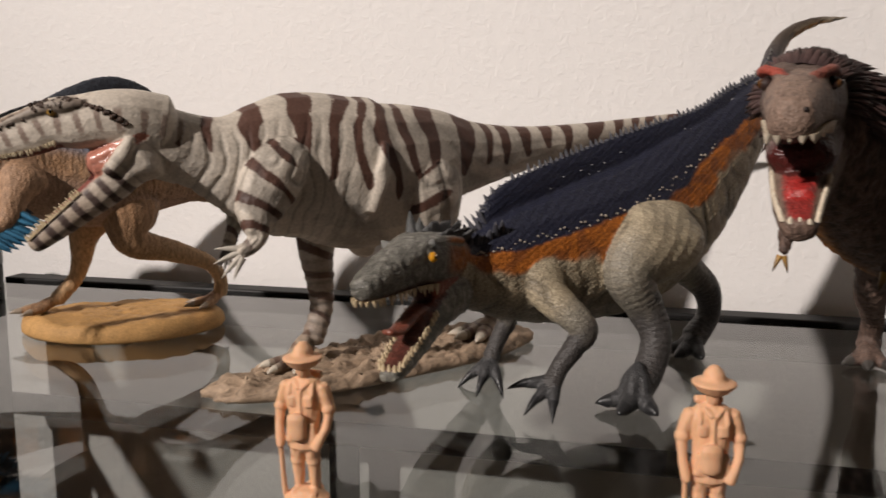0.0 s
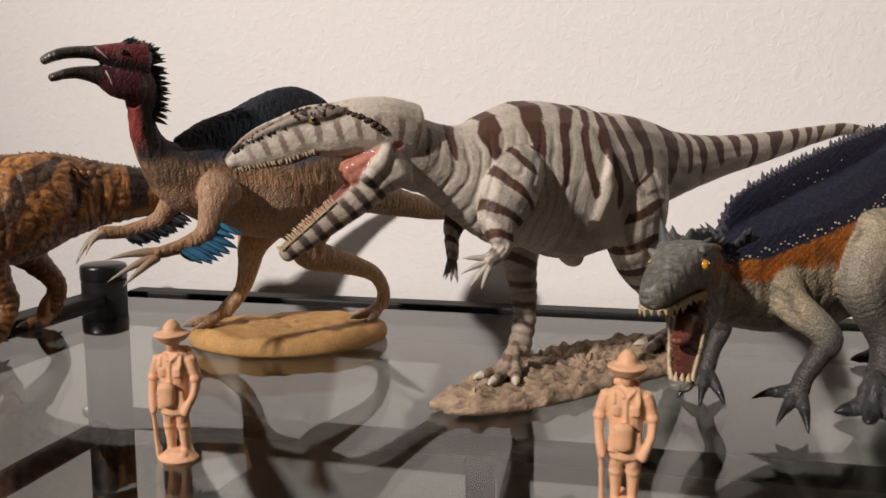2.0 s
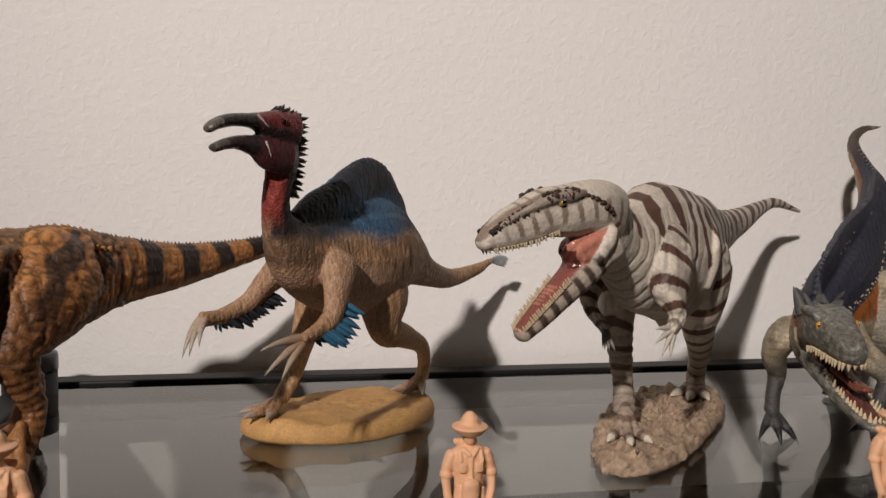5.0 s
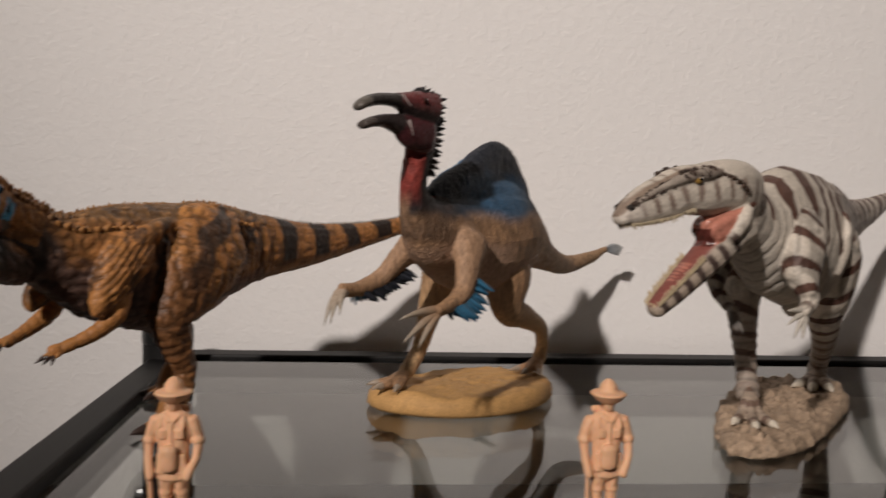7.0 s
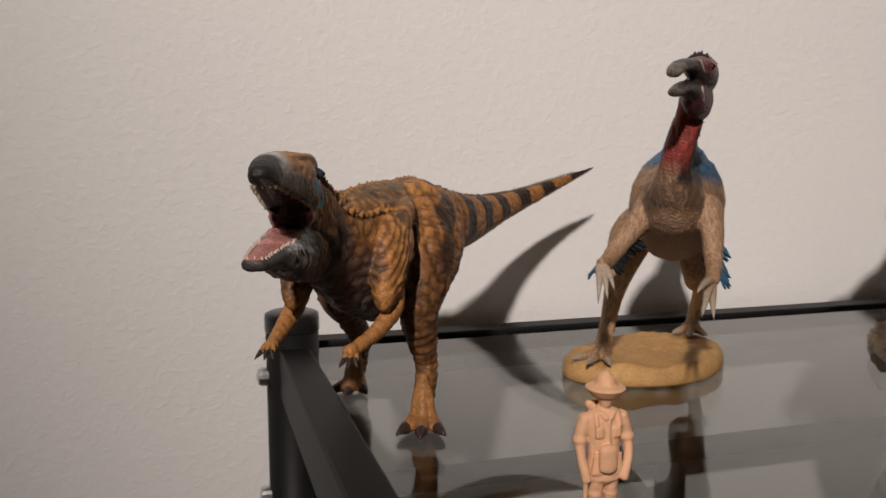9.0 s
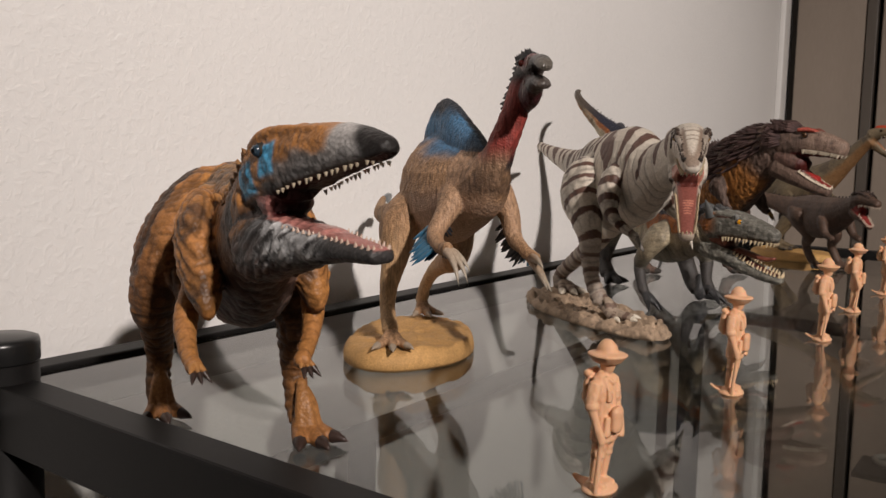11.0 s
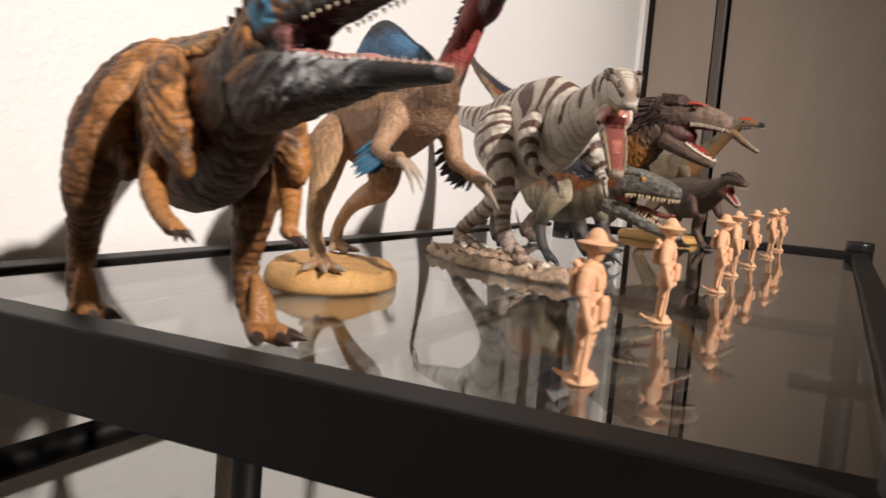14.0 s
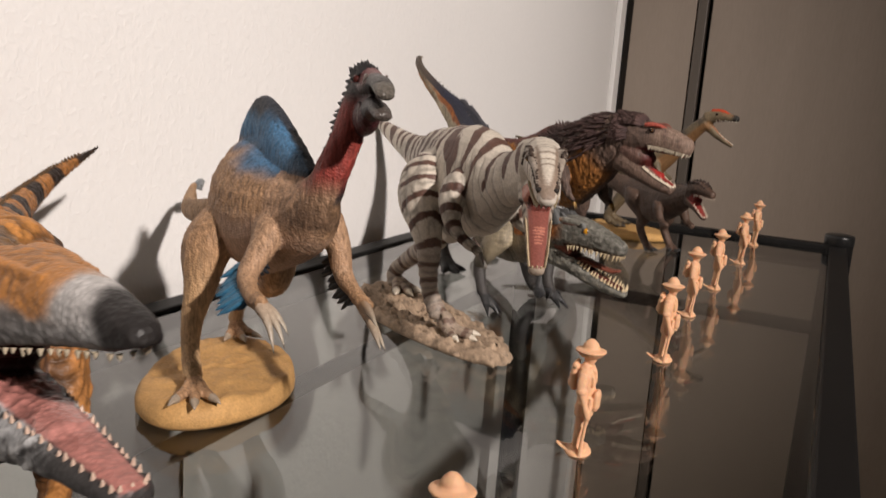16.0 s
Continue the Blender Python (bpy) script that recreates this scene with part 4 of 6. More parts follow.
        tint(col, body * ss(0.07, 0.12, k) * ss(0.20, 0.15, k + dn * 0.002) * ss(0.9, 0.2, h) * ss(100, 106, z + dn * 0.15) * ss(0.0, 0.4, n[:, 0] * -0.5 + n[:, 1] * -0.86) * 0.85, (0.11, 0.066, 0.042))
        tint(col, body * ss(0.1, 0.16, k) * ss(0.42, 0.3, k) * ss(104, 97, z + dn * 0.2) * 0.85, (0.43, 0.28, 0.195))
        front = ss(-0.15, 0.25, (n[:, 0] * -0.75 + n[:, 1] * -0.5 - 0.12 * n[:, 2]))
        red = ((kind == "nape") | (body & (k < 0.13))) * front * ss(119, 130, z + dn * 0.3) * ss(166, 158, z)
        tint(col, red, (0.26, 0.045, 0.035))
        tint(col, ((kind == "skull") & (k < 0.5)) * ss(-0.6, 0.3, h) * 0.85, (0.16, 0.035, 0.035))
        tint(col, ((kind == "jaw") & (k < 0.45)) * 0.8, (0.085, 0.022, 0.026))
        tint(col, ((kind == "skull") & (k > 0.5)) * 1.0, (0.04, 0.035, 0.032))
        tint(col, ((kind == "skull") & (k > 0.86)) * 0.6, (0.17, 0.15, 0.125))
        tint(col, ((kind == "jaw") & (k > 0.86)) * 0.5, (0.12, 0.10, 0.085))
        legs = np.isin(kind, ("leg_l", "leg_r"))
        tint(col, legs * ss(0.3, 0.7, k) * 0.8, (0.50, 0.32, 0.165))
        col[:, 3] = np.where((kind == "skull") | (kind == "jaw"), 0.32, 0.6)
        return col

    def shift(v, n, kind, k, h, w):
        fur = np.isin(kind, ("body", "hump", "saddle", "leg_l", "leg_r", "arm_l", "arm_r"))
        flow = v[:, 2] + (v[:, 0] + v[:, 1]) * 0.6
        lines = vnoise(np.stack([v[:, 0] * 0.95, v[:, 1] * 0.95, flow * 0.2], 1)) - 0.5 + 0.45 * (crease(np.stack([v[:, 0] * 0.3, v[:, 1] * 0.3, flow * 0.06], 1)) - 0.5)
        amount = np.where(np.isin(kind, ("body", "hump", "saddle")), 0.7, np.where(fur, 0.45, 0.25))
        chest = (kind == "body") * ss(108, 98, v[:, 2]) * ss(0.45, 0.3, k)
        return lines * amount * (1 - 0.6 * chest)

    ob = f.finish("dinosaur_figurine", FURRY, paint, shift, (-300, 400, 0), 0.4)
    tagged(ob, "tall brown plumed dinosaur with blue hump and open black beak", "dinosaur figurine", DINOS)

    def patches(v, col):
        m = ss(0.5, 0.62, fbm(v * 0.035 + 4, 3))
        return tint(col, m * 0.4, (0.42, 0.21, 0.065))

    stand("stand", ob, (-301, 419), (0.85, 0.52), (60, 40), 12.5, SAND, (0.47, 0.27, 0.10), rough_amp=0.35, freq=0.05, label="smooth ochre sand stand", seed=2.9, top=patches, wobble=0.075)


# ---- orange theropod with black tail bands and blue cheeks ----
def orange_theropod():
    f = Figure(0.75, 2)
    f.chain("body", [(-528, 300, 111, 11, 14), (-521, 311, 103, 12.5, 16.5), (-512, 323, 95, 14.5, 20), (-501, 337, 90, 17, 28), (-487, 357, 86, 20, 33), (-472, 380, 84, 22, 35), (-456, 401, 90, 21, 30.5), (-433, 427, 92, 16, 21), (-405, 456, 92, 11.5, 14.5), (-370, 489, 97, 7.5, 9), (-330, 512, 107, 4.5, 5), (-289, 522, 121, 0.8, 0.8)], square=2.2)
    f.chain("skull", [(-517, 314, 106, 9.5, 11), (-523, 305, 111, 10.5, 12), (-529, 296, 116, 11, 12), (-531.5, 287, 119.8, 11.2, 12), (-534, 277, 122.2, 10.6, 11.2), (-537, 267.6, 123.6, 9.2, 9.8), (-541, 254, 125.4, 7, 7.8), (-543.3, 246.4, 126, 6, 6.4), (-545.6, 237.8, 126, 4.7, 4.4), (-547, 233.5, 126, 3.4, 2.8)], square=2.3)
    f.chain("jaw", [(-524, 308, 94, 11, 14), (-530, 296.5, 94.5, 11.8, 12), (-534, 283, 96, 11, 9.6), (-538.5, 268, 97.2, 8.8, 6.4), (-543.5, 252.5, 98, 6.8, 4), (-549, 234, 97.8, 4.4, 2.3)], square=2.4)
    f.chain("cheek", [(-529, 295, 111, 9.6, 8.5), (-532, 286, 108.5, 8.6, 5.5)])
    f.chain("tongue", [(-535, 276, 101.5, 5.6, 2.6), (-542, 257, 101.5, 4.8, 1.8)])
    for sd in (-1, 1):
        # ledges over the eyes and along the snout
        rows = []
        for k, r in ((0.28, 1.4), (0.36, 2.3), (0.44, 2.0), (0.54, 1.3), (0.64, 0.9), (0.72, 0.6)):
            c, t, s, u, rw, rh = f.at("skull", k)
            rows.append((*(c + s * sd * rw * 0.66 + u * rh * 0.80), r))
        f.chain("ledge_" + "rl"[sd > 0], rows)
    L = R = (-0.62, -0.78, 0)
    f.chain("arm_l", [(-481, 345, 101, 7, 11), (-482, 334, 93, 8.5, 13), (-486, 325, 81, 8, 10.5), (-489, 318, 71, 5.6, 7), (-490, 315, 66, 3, 4)], L)
    f.chain("fore_l", [(-482, 329, 76, 4, 5), (-484, 324, 65, 4.6, 5), (-492, 317, 57, 3.6, 4), (-502, 310, 52, 3), (-508, 306, 50, 3.1)], L)
    f.chain("arm_r", [(-506, 364, 101, 7, 11), (-514, 356, 93, 8.5, 13), (-521, 345, 81, 8, 10.5), (-526, 336, 72, 5.6, 7), (-528, 332, 67, 3, 4)], R)
    f.chain("fore_r", [(-518, 353, 75, 4, 5), (-524, 350, 63, 4.6, 5), (-530, 342, 56, 3.6, 4), (-535, 333, 51.5, 3), (-537, 328, 50, 3.1)], R)
    for ln, q in (("r", -1), ("l", 1)):
        # shoulder blade, ribs and loose folds behind the arm
        at = lambda s, out, z, r, e: (-472 + 0.55 * s + 0.83 * q * out, 380 + 0.83 * s - 0.55 * q * out, z, r, e)
        f.chain("scapula_" + ln, [at(-8, 12, 109, 2.5, 3), at(-24, 17, 106, 4.5, 5), at(-40, 19, 98, 5, 6), at(-52, 18, 86, 4, 5)])
        for s0, z0, z1, o0 in ((-22, 104, 66, 20), (-14, 106, 60, 21), (-5, 107, 56, 21.5)):
            f.chain("rib_" + ln, [at(s0 + 6, o0 - 5, z0, 1.5, 2), at(s0 + 2, o0 - 0.5, (z0 + z1) / 2 + 8, 2.6, 3.6), at(s0 - 2, o0 - 2, z1, 1.6, 2.2)])
        f.chain("haunch_" + ln, [at(34, 14, 112, 2.5, 3), at(24, 22, 104, 5, 7), at(12, 27, 90, 5.5, 8), at(2, 28, 74, 5, 6.5), at(-6, 25, 62, 3.5, 4)])
        f.chain("rump_" + ln, [at(52, 14, 104, 3, 4), at(44, 19, 94, 4, 6), at(34, 20, 82, 3, 5)])
    f.chain("leg_l", [(-450, 386, 101, 14, 24), (-455, 369, 84, 14, 23), (-464, 354, 62, 10.5, 13.5), (-463, 356, 46, 8, 9.5), (-459, 361, 30, 5.8, 6.6), (-461, 357, 16, 5.6, 6), (-464, 351, 8, 5.5)], L)
    f.chain("leg_r", [(-467, 412, 103, 14, 24), (-484, 411, 84, 15.5, 23), (-494, 412, 60, 11.5, 13.5), (-486, 422, 44, 8, 9.3), (-479, 431, 28, 6.2, 6.8), (-481, 430, 14, 6, 6.4), (-483, 426, 7, 5.5)], R)
    claw, skin = (0.04, 0.024, 0.019), (0.3, 0.15, 0.05)
    f.foot("foot_l", (-463, 352, 8), (-0.32, -0.95), 18, 0.5, 4.4, claw, skin, 0.6, clawsize=1.1, tendon=17)
    f.foot("foot_r", (-482, 427, 7.5), (-0.45, -0.89), 16, 0.55, 4.0, claw, skin, 0.6, clawsize=1.1, tendon=15)
    for b in ((-506, 307, 50), (-538, 327, 51)):
        for a in (-0.35, 0.1, 0.5):
            f.cone((b[0] + 3 * a, b[1], b[2] - abs(a)), (-0.45 + a, -0.8, -0.25), 5.5, 1.8, (0.38, 0.18, 0.06), rough=0.5)
            f.cone((b[0] - 2 + 5 * a, b[1] - 4.5, b[2] - 1.8), (-0.4 + a, -0.7, -0.6), 5, 1.3, claw, rough=0.35)
    f.teeth("skull", 0.45, 0.94, 15, 1.8, 0.68, -1, 0.76, 0.74, color=(0.52, 0.44, 0.32))
    f.teeth("jaw", 0.45, 0.98, 16, 1.8, 0.62, 1, 0.72, 0.66, color=(0.58, 0.42, 0.33), seed=7)
    for sd in (-1, 1):
        c, t, s, u, rw, rh = f.at("skull", 0.39)
        f.eye(c + s * sd * rw * 0.96 + u * rh * 0.40, c + u * rh * 0.40, 2.0, (0.03, 0.05, 0.07), (0.03, 0.025, 0.02), 0.55)
    thorn = (0.30, 0.155, 0.06)
    f.ridge("body", 0.10, 0.44, 36, 2.2, 1.9, thorn, lean=-0.3, flat=0.7)
    f.ridge("body", 0.45, 0.95, 62, 2.0, 1.3, (0.10, 0.06, 0.03), lean=-0.3, flat=0.6)
    for off in (-0.80, 0.80):
        f.ridge("body", 0.06, 0.44, 30, 2.4, 2.1, (0.36, 0.165, 0.05), off=off, seed=8, rim=1.0, lean=0, flat=0.9, jitter=0.5)
    for off in (-0.75, -0.4, 0.0, 0.4, 0.75):
        f.ridge("skull", 0.02, 0.30, 11, 2.4, 1.7, (0.24, 0.115, 0.045), off=off, seed=5 + int(off * 8), lean=0.4, jitter=0.5, flat=0.9)
        f.ridge("body", 0.0, 0.11, 8, 2.4, 1.8, (0.20, 0.10, 0.04), off=off, seed=16 + int(off * 8), jitter=0.5, flat=0.9)

    def paint(v, n, kind, k, h, w):
        col = np.zeros((len(v), 4))
        g = fbm(v * 0.16, 3)
        big = fbm(v * 0.045 + 3, 2)
        col[:, :3] = np.array((0.42, 0.185, 0.060)) * (0.5 + 1.0 * g)[:, None]
        col[:, 3] = 0.45
        dark = np.array((0.032, 0.021, 0.016))
        ribbed = np.isin(kind, ("rib_l", "rib_r", "scapula_l", "scapula_r"))
        k0, h0, w0 = k.copy(), h.copy(), w.copy()
        kb, hb, wb = f.along("body", v)
        k, h, w = np.where(ribbed, kb, k), np.where(ribbed, hb, h), np.where(ribbed, wb, w)
        body = (kind == "body") | ribbed
        torso = body * ss(0.5, 0.46, k)
        z = v[:, 2]
        plum = np.array((0.29, 0.165, 0.13))
        # tan back with two rows of dark spots
        tint(col, torso * ss(0.62, 0.8, h) * 0.85, (0.33, 0.18, 0.075))
        spot = ss(0.25, 0.7, np.sin(k * 88) * ss(0.06, 0.2, np.abs(w)) * ss(0.7, 0.45, np.abs(w)) + (g - 0.47) * 1.2)
        tint(col, torso * ss(0.7, 0.82, h) * spot * ss(0.12, 0.17, k) * 0.65, dark * 2.4)
        flank = np.sin(k * 92 + (fbm(v * 0.03 + 5, 2) - 0.4) * 7 - h * 0.8) + (g - 0.47) * 1.2
        tint(col, torso * ss(0.35, 0.7, flank) * ss(-0.55, -0.2, h + (big - 0.45)) * ss(0.85, 0.6, h) * ss(0.13, 0.2, k) * 0.85, dark * 1.7)
        tint(col, torso * ss(-0.3, -0.7, h + (g - 0.45) * 0.7) * ss(0.1, 0.16, k), (0.30, 0.175, 0.125))
        tint(col, torso * ss(-0.55, -0.9, h), (0.33, 0.22, 0.17))
        tint(col, (body & (k < 0.26)) * ss(0.15, -0.25, h + (g - 0.45) * 0.7) * ss(0.26, 0.2, k) * 0.95, (0.12, 0.075, 0.062))
        tint(col, (body & (k < 0.1)) * ss(0.5, 0.1, h) * ss(0.1, 0.05, k + (g - 0.45) * 0.08) * 0.85, (0.05, 0.04, 0.037))
        tail = body * ss(0.44, 0.48, k)
        tint(col, tail * ss(-0.05, 0.35, np.sin((k - 0.44) * 74 + 0.6 + g * 1.2)) * ss(-0.75, -0.35, h), dark)
        tint(col, tail * ss(-0.3, -0.8, h) * 0.6, (0.38, 0.23, 0.13))
        tint(col, body * ss(0.95, 0.985, k), dark)
        for ln in "lr":
            m = np.isin(kind, ("leg_" + ln, "haunch_" + ln, "rump_" + ln))
            kl, h, wl = f.along("leg_" + ln, v)
            k = np.where(m, kl, k)
            st = 0.5 + 0.3 * np.sin(h * 4.2 + 0.8 + (fbm(v * 0.04, 2) - 0.45) * 6)
            tint(col, m * ss(0.58, 0.68, st) * ss(0.52, 0.4, k) * 0.88, dark * 1.4)
            tint(col, m * ss(0.36, 0.24, st) * ss(0.5, 0.32, k) * 0.6, (0.50, 0.22, 0.055))
            tint(col, m * ss(0.2, 0.5, k + (g - 0.45) * 0.5) * 0.75, (0.13, 0.056, 0.024))
            tint(col, m * ss(0.72, 0.9, k) * 0.6, (0.26, 0.115, 0.036))
        tint(col, np.array(["toe" in q for q in kind]) * 0.4, (0.20, 0.085, 0.03))
        tint(col, np.array(["tendon" in q for q in kind]) * 0.45, (0.30, 0.14, 0.045))
        for ln in "lr":
            m = np.isin(kind, ("arm_" + ln, "fore_" + ln, "scapula_" + ln))
            tint(col, (kind == "arm_" + ln) * ss(0.40, 0.52, fbm(v * np.array((0.10, 0.10, 0.05)) + 7, 2)) * ss(0.1, 0.3, k) * 0.75, dark * 1.6)
            tint(col, m * ss(0.44, 0.34, g) * 0.4, (0.50, 0.22, 0.06))
        k, h, w = k0, h0, w0
        ks, hs, ws = f.along("skull", v)
        sk = np.isin(kind, ("skull", "ledge_l", "ledge_r")) | (np.isin(kind, ("cheek", "body")) & (hs > -0.85) & (np.abs(ws) > 0.7) & (ks > 0.04) & (v[:, 1] < 312))
        side = ss(0.5, 0.7, np.abs(ws))
        tint(col, sk * 0.9, (0.50, 0.215, 0.06))
        tint(col, sk * ss(0.52, 0.64, fbm(v * 0.25 + 3, 2)) * 0.4, (0.20, 0.095, 0.04))
        low = hs + (g - 0.5) * 0.8
        tint(col, sk * ss(-0.3, -0.6, low) * ss(0.28, 0.40, ks), (0.12, 0.11, 0.105))
        tint(col, sk * ss(0.15, -0.25, low) * ss(0.36, 0.52, ks) * 0.9, (0.27, 0.255, 0.25))
        tint(col, sk * ss(0.1, -0.3, low) * ss(0.52, 0.68, ks) * 0.7, (0.42, 0.41, 0.40))
        tint(col, sk * ss(0.73, 0.79, ks + (g - 0.5) * 0.12) * ss(-0.5, 0.1, hs) * 0.95, (0.52, 0.51, 0.50))
        tint(col, sk * ss(0.52, 0.62, vnoise(v * 0.7)) * ss(0.55, 0.7, ks) * ss(0.3, -0.2, hs) * 0.6, (0.09, 0.085, 0.08))
        tint(col, sk * ss(0.87, 0.92, ks + (g - 0.45) * 0.1 + 0.03 * hs), (0.022, 0.019, 0.018))
        tint(col, sk * ss(-0.55, -0.72, hs) * ss(0.05, 0.3, ks) * 0.85, (0.05, 0.043, 0.042))
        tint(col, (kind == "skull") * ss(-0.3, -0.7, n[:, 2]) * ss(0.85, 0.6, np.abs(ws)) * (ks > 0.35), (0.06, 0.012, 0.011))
        # blue marks under and behind the eye
        bl = np.maximum(ss(0.055, 0.035, np.abs(ks - 0.425 - 0.03 * hs) + 0.02 * hs * (hs < 0)) * ss(0.6, 0.45, hs) * ss(-0.4, -0.2, hs), ss(0.055, 0.04, np.abs(ks - 0.275)) * ss(0.4, 0.25, hs) * ss(-0.65, -0.45, hs))
        tint(col, sk * side * bl * ss(0.10, 0.2, g), (0.10, 0.44, 0.74))
        tint(col, sk * side * ss(0.02, 0.01, np.abs(ks - 0.285 + 0.02 * hs)) * ss(0.3, 0.2, hs) * ss(-0.3, -0.2, hs), (0.015, 0.03, 0.05))
        jaw = kind == "jaw"
        tint(col, jaw * ss(0.75, 0.35, h + 0.5 * ss(0.3, 0.0, k)), (0.10, 0.068, 0.058))
        tint(col, jaw * ss(0.12, 0.34, k + (g - 0.5) * 0.3 + 0.12 * h), (0.045, 0.041, 0.04))
        grain = fbm(np.stack([v[:, 0] * 0.5, (v[:, 1] - v[:, 2]) * 0.12, (v[:, 1] + v[:, 2]) * 0.6], 1), 3)
        tint(col, jaw * ss(0.40, 0.52, grain + 0.14 * ss(0.3, 0.5, k)) * ss(0.78, 0.64, k) * ss(0.2, 0.4, k) * ss(-0.9, -0.5, h), (0.60, 0.60, 0.60))
        tint(col, jaw * ss(-0.45, -0.8, h) * ss(0.6, 0.35, k), plum * 0.6)
        tint(col, jaw * ss(0.5, 0.8, n[:, 2]) * ss(0.66, 0.56, np.abs(w)) * (k > 0.3), (0.48, 0.20, 0.17))
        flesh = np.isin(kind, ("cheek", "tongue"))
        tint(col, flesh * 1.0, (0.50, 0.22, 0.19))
        # inside of the cheeks set to near black
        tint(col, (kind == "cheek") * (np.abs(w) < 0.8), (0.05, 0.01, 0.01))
        tint(col, (kind == "cheek") * ss(0.75, 0.85, np.abs(w)) * ss(0.6, 0.4, k), (0.10, 0.075, 0.065))
        tint(col, (kind == "cheek") * ss(0.7, 0.82, np.abs(w)) * (k > 0.5), (0.36, 0.16, 0.14))
        col[:, 3] = np.where(flesh, 0.3, 0.5)
        return col

    def shift(v, n, kind, k, h, w):
        fine = (fbm(v * 0.6, 3) - 0.45) * 0.5
        body = kind == "body"
        kb, hb, wb = f.along("body", v)
        wave = fbm(v * 0.05, 2)
        torso = np.isin(kind, ("body", "rib_l", "rib_r", "scapula_l", "scapula_r")) & (kb < 0.5)
        folds = np.where(torso, (pleat(kb * 215 + wave * 9 + hb * 0.9) * 0.45 + pleat(kb * 70 + wave * 9 + hb) * 0.8) * ss(0.85, 0.5, hb) * ss(0.1, 0.2, kb), 0)
        folds = folds + np.where(body & (k < 0.5) & (h > 0.6), (crease(v * 0.28) - 0.5) * 1.2, 0)
        folds = folds + np.where(body & (k >= 0.45), (crease(np.stack([k * 150, h * 3, w * 3], 1)) - 0.5) * 0.7, 0)
        arm = np.isin(kind, ("arm_l", "arm_r"))
        arms = np.where(arm, pleat((v @ np.array((0.4, 0.5, -0.75))) * 1.15 + wave * 7) * 1.0 * ss(1.0, 0.8, k), 0)
        arms = arms + np.where(np.isin(kind, ("fore_l", "fore_r")), pleat(k * 26 + wave * 6) * 0.4, 0)
        leg = np.isin(kind, ("leg_l", "leg_r"))
        haunch = np.isin(kind, ("haunch_l", "haunch_r", "rump_l", "rump_r")) | leg
        thigh = np.where(haunch, (pleat(v[:, 2] * 0.95 + (v[:, 0] + v[:, 1]) * 0.3 + wave * 8) * 0.3 + pleat((v[:, 0] + v[:, 1]) * 0.2 + wave * 9) * 0.8) * np.where(leg, ss(0.55, 0.4, k), 1.0), 0)
        legs = np.where(leg, (np.abs(np.sin(k * 85 + fbm(v * 0.1, 2) * 3)) - 0.6) * 0.4 * ss(0.42, 0.55, k), 0)
        jaw = np.where(kind == "jaw", (crease(np.stack([v[:, 0] * 0.4, (v[:, 1] - v[:, 2]) * 0.1, (v[:, 1] + v[:, 2]) * 0.45], 1)) - 0.5) * 1.2 * ss(0.85, 0.6, k), 0)
        sk = kind == "skull"
        head = np.where(sk, (crease(v * 0.35) - 0.5) * 0.7 * ss(0.8, 0.6, k), 0)
        roof = np.where(sk & (k > 0.4), -2.6 * ss(-0.3, -0.75, n[:, 2]) * ss(0.8, 0.45, np.abs(w)), 0)
        fine = fine + (crease(v * 0.22) - 0.5) * np.where(haunch | arm | torso, 1.0, 0)
        return fine + folds + arms + thigh + legs + jaw + head + roof

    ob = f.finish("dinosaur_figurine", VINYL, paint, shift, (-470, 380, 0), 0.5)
    tagged(ob, "orange dinosaur with black tail bands, blue cheek marks and open jaws", "dinosaur figurine", DINOS)


